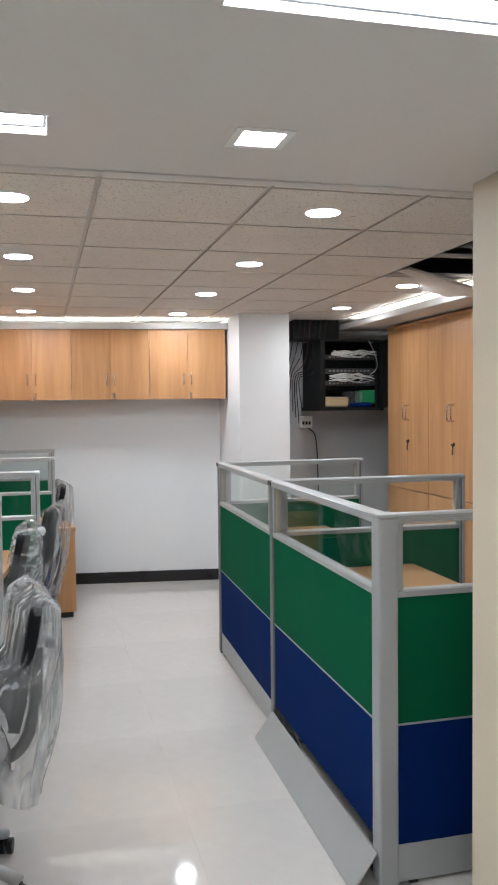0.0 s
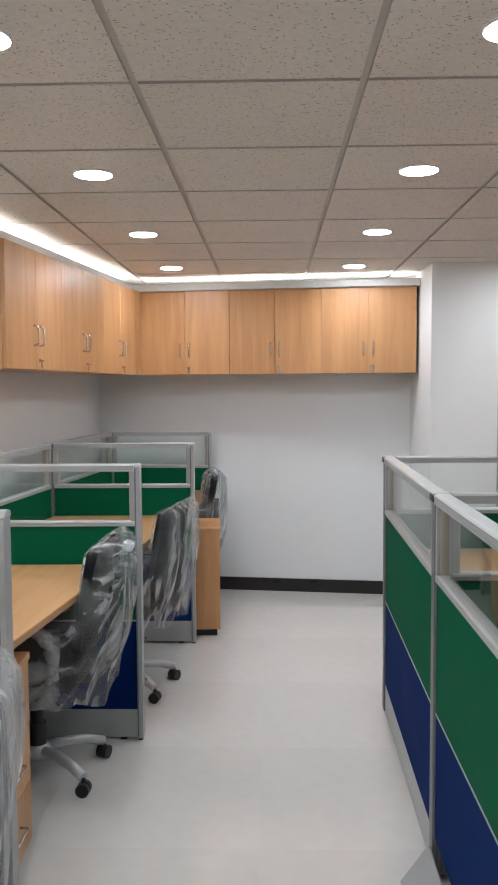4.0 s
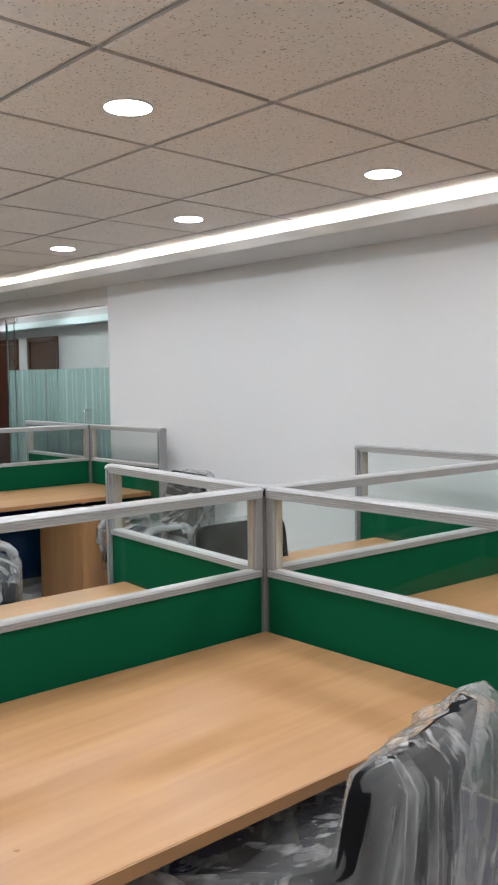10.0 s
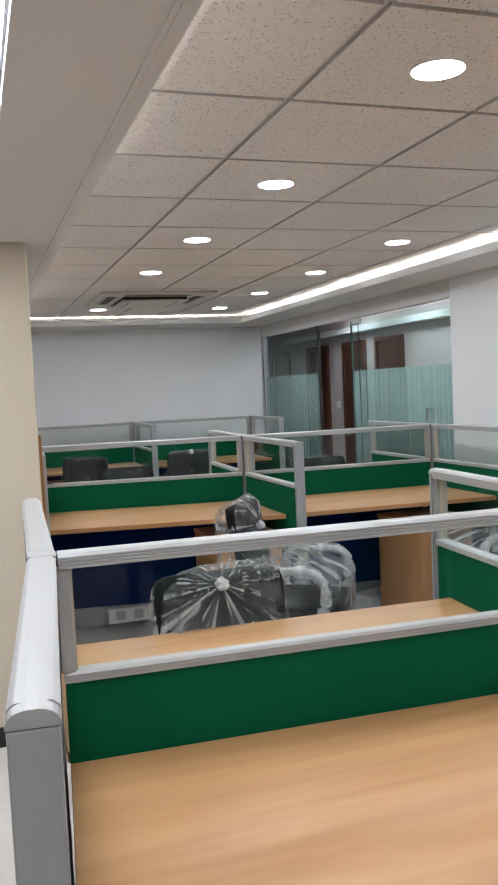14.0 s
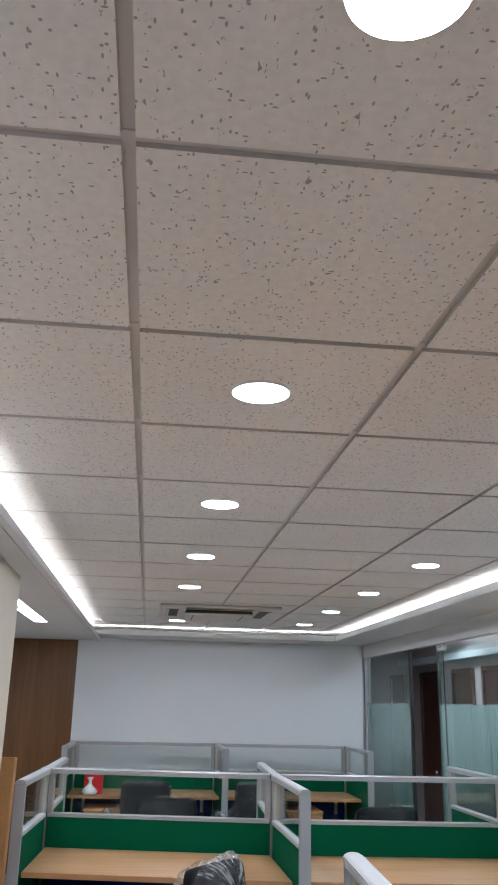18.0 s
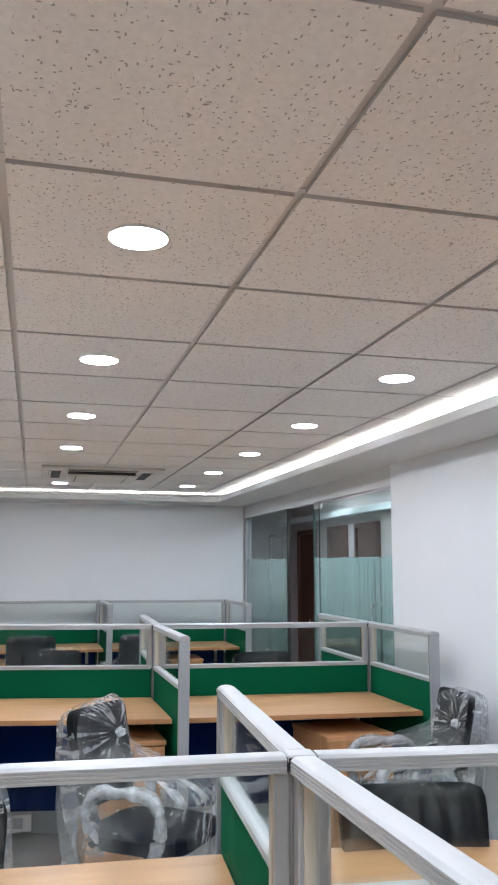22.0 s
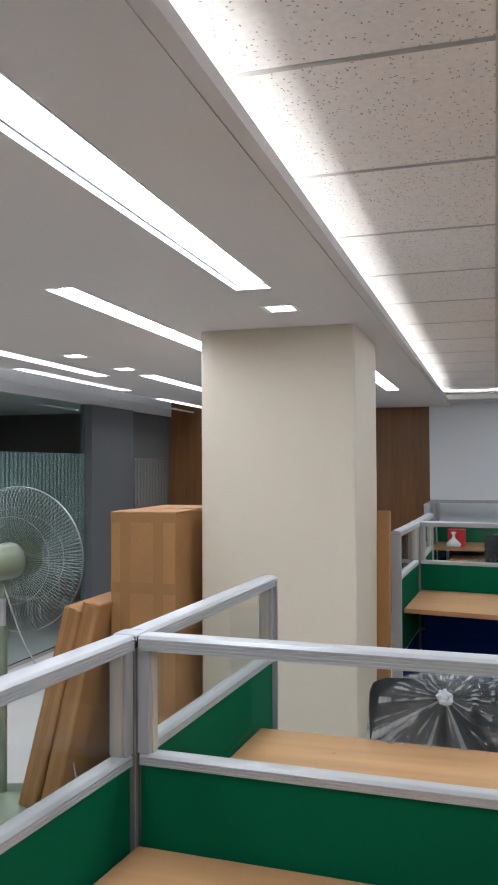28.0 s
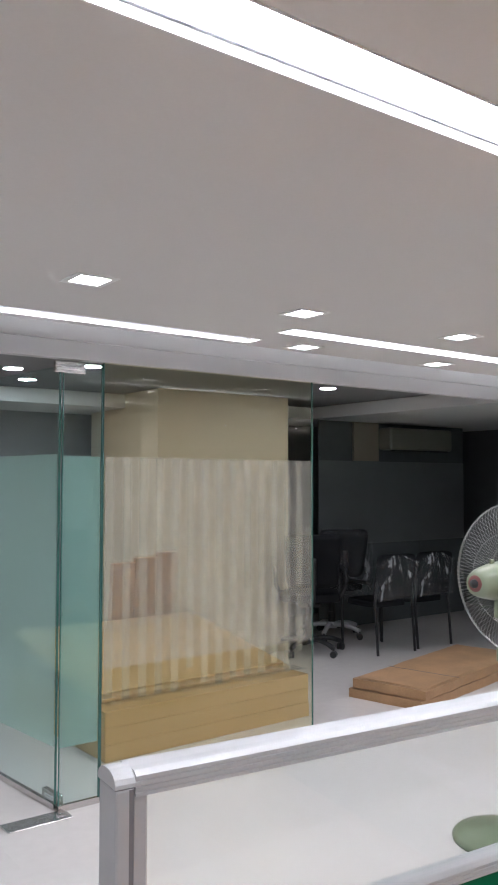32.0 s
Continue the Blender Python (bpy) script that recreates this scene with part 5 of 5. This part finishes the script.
mot = part("motor_housing", lathe([(0.0, -0.19), (0.036, -0.188), (0.054, -0.18), (0.066, -0.15), (0.084, -0.06), (0.09, 0.02), (0.088, 0.06), (0.0, 0.065)], 32), SAGE, f)
mot.matrix_local = HUB
badge = part("badge", lathe([(0.038, -0.183), (0.036, -0.1895), (0.025, -0.1915), (0.0, -0.1915)], 24), REDP, mot, "red and grey speed badge")
part("knob", lathe([(0.0, -0.205), (0.018, -0.203), (0.02, -0.19)], 16), BLACKP, mot)
part("lever", boxes((0.07, 0.10, -0.008, 0.008, -0.08, -0.06), bevel=0.003), SAGE, mot)
def guard(sign):
    bm = bmesh.new()
    R1, off = 0.353, 0.13
    for k in range(110):
        a = 2 * math.pi * k / 110
        ca, sa = math.cos(a), math.sin(a)
        pts = [(r * ca, r * sa, off + sign * h) for r, h in ((0.09, 0.078), (0.21, 0.073), (0.305, 0.05), (0.345, 0.02), (R1, 0.0))]
        tube(pts, 0.0010, 4, bm)
    return bm


def ring(r, z, wire=0.0025):
    n = 64
    return tube([(r * math.cos(2 * math.pi * k / n), r * math.sin(2 * math.pi * k / n), z) for k in range(n + 1)], wire, 6)


for name, sgn in (("rear_guard", -1), ("front_guard", 1)):
    gd = part(name, guard(sgn), WIREM, f, "fine chromed wire guard")
    gd.matrix_local = HUB
    part("guard_ring", ring(0.21, 0.13 + sgn * 0.07, 0.002), WIREM, gd)
    part("guard_rim", ring(0.353, 0.13 + sgn * 0.003, 0.0035), WIREM, gd)
    part("centre_disc", lathe([(0.0, 0.13 + sgn * 0.08), (0.08, 0.13 + sgn * 0.077), (0.092, 0.13 + sgn * 0.073)], 28), SAGE if sgn > 0 else WIREM, gd)
for k in range(3):
    bm = bmesh.new()
    n = 10
    vs = []
    for i in range(n):
        u = i / (n - 1)
        r = 0.05 + 0.26 * u
        w = 0.05 + 0.11 * math.sin(math.pi * min(1, 0.15 + 0.75 * u))
        row = []
        for j in range(5):
            a = (j / 4 - 0.5) * w / max(r, 0.09) * 1.5
            row.append(bm.verts.new((r * math.cos(a), r * math.sin(a), 0.13 + 0.07 * (j / 4 - 0.5) * (1 - 0.4 * u))))
        vs.append(row)
    for a_, b_ in zip(vs, vs[1:]):
        for j in range(4):
            fc = bm.faces.new((a_[j], a_[j + 1], b_[j + 1], b_[j]))
            fc.smooth = True
    bmesh.ops.solidify(bm, geom=bm.faces[:], thickness=0.003)
    bl = part("blade", bm, glass_mat("grey clear blade", (0.72, 0.76, 0.72), 0.2, frost=0.12, frost_color=(0.2, 0.24, 0.2)), f, "translucent grey plastic blade")
    bl.matrix_local = HUB @ Matrix.Rotation(radians(120 * k + 15), 4, "Z")
part("power_cord", tube(arc([(0.03, 0.02, 1.05), (0.0, 0.10, 0.80), (-0.02, 0.22, 0.58), (-0.03, 0.32, 0.35), (-0.05, 0.38, 0.05), (0.05, 0.42, 0.006), (0.2, 0.30, 0.006)]), 0.004), KICK, f)

# ---- cartons ----
def carton(m, w, d, h, name="carton", label="tall brown cardboard carton sealed with parcel tape", taped=True):
    t = thing(name, m, label, "carton", "cartons")
    part("body", boxes((0, w, 0, d, 0, h), bevel=0.004), CARTON, t)
    if taped:
        for x in (0.06 * w / 0.4, w * 0.66):
            part("tape", boxes((x, x + 0.05, -0.0012, -0.0003, 0.0, h)), TAPE, t)
        for z in (h * 0.73,):
            part("tape", boxes((0, w, -0.0022, -0.0013, z, z + 0.05)), TAPE, t)
        part("tape", boxes((0, w, -0.0022, -0.0013, h - 0.045, h + 0.0005)), TAPE, t)
        for y in (0.08, d - 0.14):
            part("tape", boxes((-0.0012, -0.0003, y, y + 0.05, 0, h)), TAPE, t)
        part("tape", boxes((0, w, d / 2 - 0.025, d / 2 + 0.025, h + 0.0003, h + 0.0012)), TAPE, t)
        part("flap", prism([(0.0, 0.0), (w, 0.0), (w, d * 0.45), (0.0, d * 0.47)], h + 0.0015, h + 0.005), CARTON, t)
        part("flap", prism([(0.0, d), (0.0, d * 0.5), (w, d * 0.53), (w, d)], h + 0.0015, h + 0.006), CARTON, t)
    return t


# east side carries local -y
carton(Matrix.Translation((-2.02, -2.355, 0)) @ Matrix.Rotation(radians(90), 4, "Z"), 0.325, 0.68, 1.385)
for k in range(2):
    lean = math.atan2(0.25 - 0.02 * k, 0.97)
    m = Matrix.Translation((-1.86 - 0.02 * k, -2.76 + 0.10 * k, 0)) @ Matrix.Rotation(-lean, 4, "X") @ Matrix.Rotation(radians(180), 4, "Z")
    c = thing("flat_carton", m, "folded brown carton leaning against a taller carton", "carton", "flat cartons")
    part("body", boxes((0, 0.85, -0.085, 0.0, 0.0, 1.0 + 0.02 * k), bevel=0.006), CARTON, c)
    part("tape", boxes((-0.001, 0.0, -0.06, -0.03, 0, 1.0)), TAPE, c)
c = thing("flat_carton", Matrix.Translation((-2.86, -1.32, 0)) @ Matrix.Rotation(radians(-4), 4, "Y"), "flat carton leaning on the cream column", "carton", "flat cartons")
part("body", boxes((0, 0.08, -0.5, 0.16, 0, 1.36), bevel=0.004), CARTON, c)
for k in range(2):
    m = Matrix.Translation((-3.07 - 0.02 * k, -5.10 + 0.03 * k, 0.072 * k)) @ Matrix.Rotation(radians(102 + 1.5 * k), 4, "Z")
    c = thing("flat_carton", m, "flat brown carton bound with straps on the floor", "carton", "flat cartons")
    body = bmesh.new()
    w, d = 0.62 - 0.02 * k, 1.75 - 0.05 * k
    bmesh.ops.create_grid(body, x_segments=8, y_segments=20, size=0.5)
    top = bmesh.ops.extrude_face_region(body, geom=body.faces[:])["geom"]
    up = {v for v in top if isinstance(v, bmesh.types.BMVert)}
    for v in body.verts:
        q = Vector((v.co.x * 4, v.co.y * 9, 3.1 * k))
        v.co = Vector(((v.co.x + 0.5) * w + 0.012 * noise.noise(q), (v.co.y + 0.5) * d + 0.015 * noise.noise(q + Vector((7, 0, 0))), (0.064 + 0.005 * noise.noise(q * 1.3)) if v in up else 0.0))
    bmesh.ops.recalc_face_normals(body, faces=body.faces)
    part("body", body, PALEC, c)
    part("flap", prism([(0.02, 0.03), (w - 0.02, 0.03), (w - 0.03, d * 0.48), (0.03, d * 0.47)], 0.0695, 0.0715), PALEC, c)
    part("strap", boxes((0, w, 0.5, 0.512, 0.0716, 0.072)), BLACKP, c)

for k in range(3):
    m = Matrix.Translation((-2.33 + 0.21 * k, -6.42 + 0.01 * k, 0)) @ Matrix.Rotation(radians(-3 - k), 4, "X")
    c = thing("flat_carton", m, "brown cardboard panel standing behind the board stack", "carton", "standing panels")
    part("body", boxes((0, 0.195, 0, 0.05, 0, 1.03 - 0.03 * k), bevel=0.004), CARTON, c)
    part("tape", boxes((0.07, 0.12, 0.0503, 0.0512, 0.02, 1.0 - 0.03 * k)), TAPE, c)

# ---- ceiling air conditioner ----
t = thing("cassette_air_conditioner", Matrix.Translation((-5.4, 0.0, TILE_Z)), "cream four-way ceiling cassette air conditioner", "air conditioner")
part("panel", boxes((-0.475, 0.475, -0.475, 0.475, -0.022, -0.001), bevel=0.009, seg=2), ACM, t)
part("intake", boxes((-0.265, 0.265, -0.265, 0.265, -0.046, -0.021)), DARK, t)
part("grille", boxes((-0.28, 0.28, -0.28, 0.28, -0.058, -0.046), bevel=0.004), ACM, t)
for k in range(2):
    part("grille_slot", boxes((-0.24, 0.24, -0.21 + k * 0.4, -0.20 + k * 0.4, -0.0592, -0.0582)), mat("brown slot", (0.16, 0.14, 0.115), 0.6), t)
for k in range(4):
    r = Matrix.Rotation(radians(90 * k), 4, "Z")
    s = part("outlet", boxes((-0.27, 0.27, 0.325, 0.42, -0.0235, -0.0215)), DARK, t)
    s.matrix_local = r
    v = part("vane", boxes((-0.265, 0.265, 0.40, 0.418, -0.0262, -0.0237)), ACM, s)

# ---- network rack ----
t = thing("network_rack", Matrix.Translation((3.37, 3.42, 1.55)), "open black wall-mounted network rack full of cables", "rack")
W, H, D = 0.58, 0.625, 0.5
for nm, r in (("side", (0, 0.02, 0, D, 0, H)), ("side", (W - 0.02, W, 0, D, 0, H)), ("top", (0.02, W - 0.02, 0, D, H - 0.02, H)), ("bottom", (-0.01, W + 0.01, -0.01, D, 0, 0.03)), ("back", (0.02, W - 0.02, D - 0.02, D, 0.03, H - 0.02))):
    part(nm, boxes(r), RACKM, t)
for x in (0.03, W - 0.055):
    part("rail", boxes((x, x + 0.025, 0.03, 0.045, 0.03, H - 0.02)), RACKM, t)
for z in (0.22, 0.33, 0.45):
    u = part("patch_panel", boxes((0.055, W - 0.055, 0.035, 0.12, z, z + 0.042), bevel=0.002), mat("charcoal panel", (0.02, 0.021, 0.023), 0.5), t)
    for k in range(11):
        part("port", boxes((0.09 + k * 0.036, 0.112 + k * 0.036, 0.032, 0.0352, z + 0.012, z + 0.03)), ALUD, u)
rnd = random.Random(4)
for zc, xs0 in ((0.50, 0.12), (0.28, 0.10)):
    for k in range(14):
        z = zc + rnd.uniform(-0.02, 0.03)
        part("patch_cable", tube(arc([(xs0 + rnd.uniform(-0.02, 0.02), 0.02, z), (xs0 + 0.12, -0.015 + rnd.uniform(-0.01, 0.01), z + rnd.uniform(-0.03, 0.02)), (xs0 + 0.25, 0.0, z + rnd.uniform(-0.02, 0.03)), (xs0 + 0.30 + rnd.uniform(0, 0.12), 0.03, zc - 0.02 + rnd.uniform(0, 0.05))], 5), 0.0042, 6), WIRE, t)
part("loose_cable", tube(arc([(0.45, 0.0, 0.62), (0.50, -0.02, 0.5), (0.53, 0.0, 0.38), (0.45, 0.01, 0.3)]), 0.003), WIRE, t)
for nm, r, m_, in (("parcel", (0.06, 0.28, 0.05, 0.2, 0.03, 0.12), mat("kraft paper", (0.42, 0.31, 0.18), 0.6)), ("bag", (0.26, 0.42, 0.03, 0.2, 0.05, 0.17), FILM), ("green_bag", (0.40, 0.58, 0.06, 0.22, 0.06, 0.18), mat("green bag", (0.02, 0.22, 0.08), 0.4)), ("blue_bag", (0.30, 0.5, 0.02, 0.1, 0.03, 0.07), BLUE)):
    bm = boxes(r, bevel=0.02, seg=3)
    for v in bm.verts:
        v.co += Vector((1, 1, 1)) * 0.012 * noise.noise(v.co * 14)
    part(nm, bm, m_, t)
part("rack_door", boxes((W, W + 0.012, -0.42, 0.0, 0.02, H - 0.01)), RACKM, t, "open smoked glass rack door")
t = thing("cable_duct", Matrix.Translation((3.2, 3.88, 0)), "dark cable duct above the network rack", "duct")
part("duct", boxes((0.0, 0.42, -0.25, 0.06, 2.19, 2.45)), RACKM, t)
for k in range(7):
    part("hanging_cable", tube(arc([(0.0 + 0.05 * k, -0.27, 2.4), (-0.03 + 0.04 * k, -0.28, 2.15 - 0.05 * k), (-0.08 + 0.02 * k, -0.27, 1.85), (-0.05 + 0.03 * k, -0.05, 1.55 - 0.06 * (k % 3))]), 0.004, 6), REDP if k == 3 else BLACKP, t)
t = thing("power_socket", Matrix.Translation((3.385, 3.93, 1.45)), "white multi-way power socket hanging from the rack", "socket")
part("plate", boxes((-0.05, 0.07, -0.03, 0.02, -0.06, 0.05), bevel=0.006), WHITEP, t)
for k in range(3):
    part("outlet", boxes((-0.03 + 0.03 * k, -0.01 + 0.03 * k, -0.032, -0.0302, -0.03, 0.0)), DARK, t)
part("cord", tube(arc([(0.03, -0.02, -0.06), (0.10, -0.03, -0.16), (0.125, -0.02, -0.6), (0.13, 0.0, -1.34)]), 0.006), BLACKP, t)

# ---- open ceiling bay with a hanging tile ----
t = thing("loose_ceiling_tile", Matrix.Translation((3.36, 1.28, CEIL - 0.03)) @ Matrix.Rotation(radians(14), 4, "Y") @ Matrix.Rotation(radians(6), 4, "X"), "displaced ceiling tile hanging by an open bay", "ceiling tile")
part("tile", boxes((-0.29, 0.29, -0.29, 0.29, -0.008, 0.008), bevel=0.002), TILE, t)
for y in (0.3, 0.85):
    t = thing("ceiling_pipe", Matrix.Translation((2.7, y, 2.52)), "dark pipe in the open ceiling bay", "pipe")
    part("pipe", tube([(0, 0, 0), (0.7, 0.02, 0.0), (1.5, 0.05, 0.01)], 0.035, 12), DARK, t)
    for x in (0.3, 1.1):
        part("hanger", boxes((x - 0.006, x + 0.006, 0.005, 0.035, 0.02, 0.232)), DARK, t)

# ---- small things ----
t = thing("red_box", Matrix.Translation((-7.0, -1.0, DESK)), "small bright red box on the far desk", "box")
part("box", boxes((-0.05, 0.06, -0.08, 0.09, 0, 0.17), bevel=0.004), mat("bright red card", (0.55, 0.012, 0.02), 0.4), t)
t = thing("knotted_bag", Matrix.Translation((-6.86, -1.02, DESK)), "white knotted plastic bag beside the red box", "bag")
part("bag", lathe([(0.0, 0.0), (0.06, 0.005), (0.075, 0.03), (0.05, 0.06), (0.018, 0.09), (0.012, 0.12), (0.03, 0.15), (0.0, 0.155)], 20), WHITEP, t)
for x, y in ((-3.765, -0.60), (-3.59, 0.62)):
    t = thing("desk_socket", Matrix.Translation((x, y, 0.0)), "white power socket strip on the partition base", "socket", "desk sockets")
    part("box", boxes((0, 0.04, -0.14, 0.14, 0.06, 0.155), bevel=0.004), WHITEP, t)
    for s in (-1, 1):
        part("outlet", boxes((0.0402, 0.042, s * 0.06 - 0.03, s * 0.06 + 0.03, 0.08, 0.14)), KICK, t)

for x, y in ((0.526, -1.137), (-0.771, -1.061)):
    t = thing("screw_cap", Matrix.Translation((x, y, DESK)), "tiny brown screw cap set in the worktop", "cap", "screw caps")
    part("cap", lathe([(0.0, 0.0012), (0.004, 0.001), (0.0055, 0.0)], 12), BEECHE, t)
t = thing("open_white_box", Matrix.Translation((-3.47, 1.07, 0)) @ Matrix.Rotation(radians(-70), 4, "Z"), "small open white cardboard box under the desk", "box")
for r in ((-0.14, 0.14, -0.09, -0.087, 0.003, 0.11), (-0.14, 0.14, 0.087, 0.09, 0.003, 0.11), (-0.14, -0.137, -0.087, 0.087, 0.003, 0.11), (0.137, 0.14, -0.087, 0.087, 0.003, 0.11)):
    part("side", boxes(r), WHITEP, t)
part("base", boxes((-0.14, 0.14, -0.09, 0.09, 0, 0.003)), WHITEP, t)
# ---- floor tiles, last ----
fl_root = tagged(part("floor", boxes((-11.6, 4.75, -8.35, 4.6, -0.06, -0.004)), GROUT), "polished off-white vitrified tile floor", "floor", kind="structure")
bm = boxes((-0.39985, 0.39985, -0.39985, 0.39985, -0.004, 0.0))
me = bpy.data.meshes.new("floor_tile")
bm.to_mesh(me)
bm.free()
me.materials.append(FLOOR)
far = bmesh.new()
for i in range(-15, 7):
    for j in range(-11, 6):
        x, y = 0.8 * i + 0.31, 0.8 * j + 0.11
        if -4.6 < x < 4.6 and -5.4 < y < 4.5:
            o = new("floor_tile", me)
            o.parent = fl_root
            o.location = (x, y, 0)
        else:
            box(far, x - 0.39985, x + 0.39985, y - 0.39985, y + 0.39985, -0.004, 0.0)
tagged(part("far_floor_tiles", far, FLOOR, fl_root), kind="stuff")
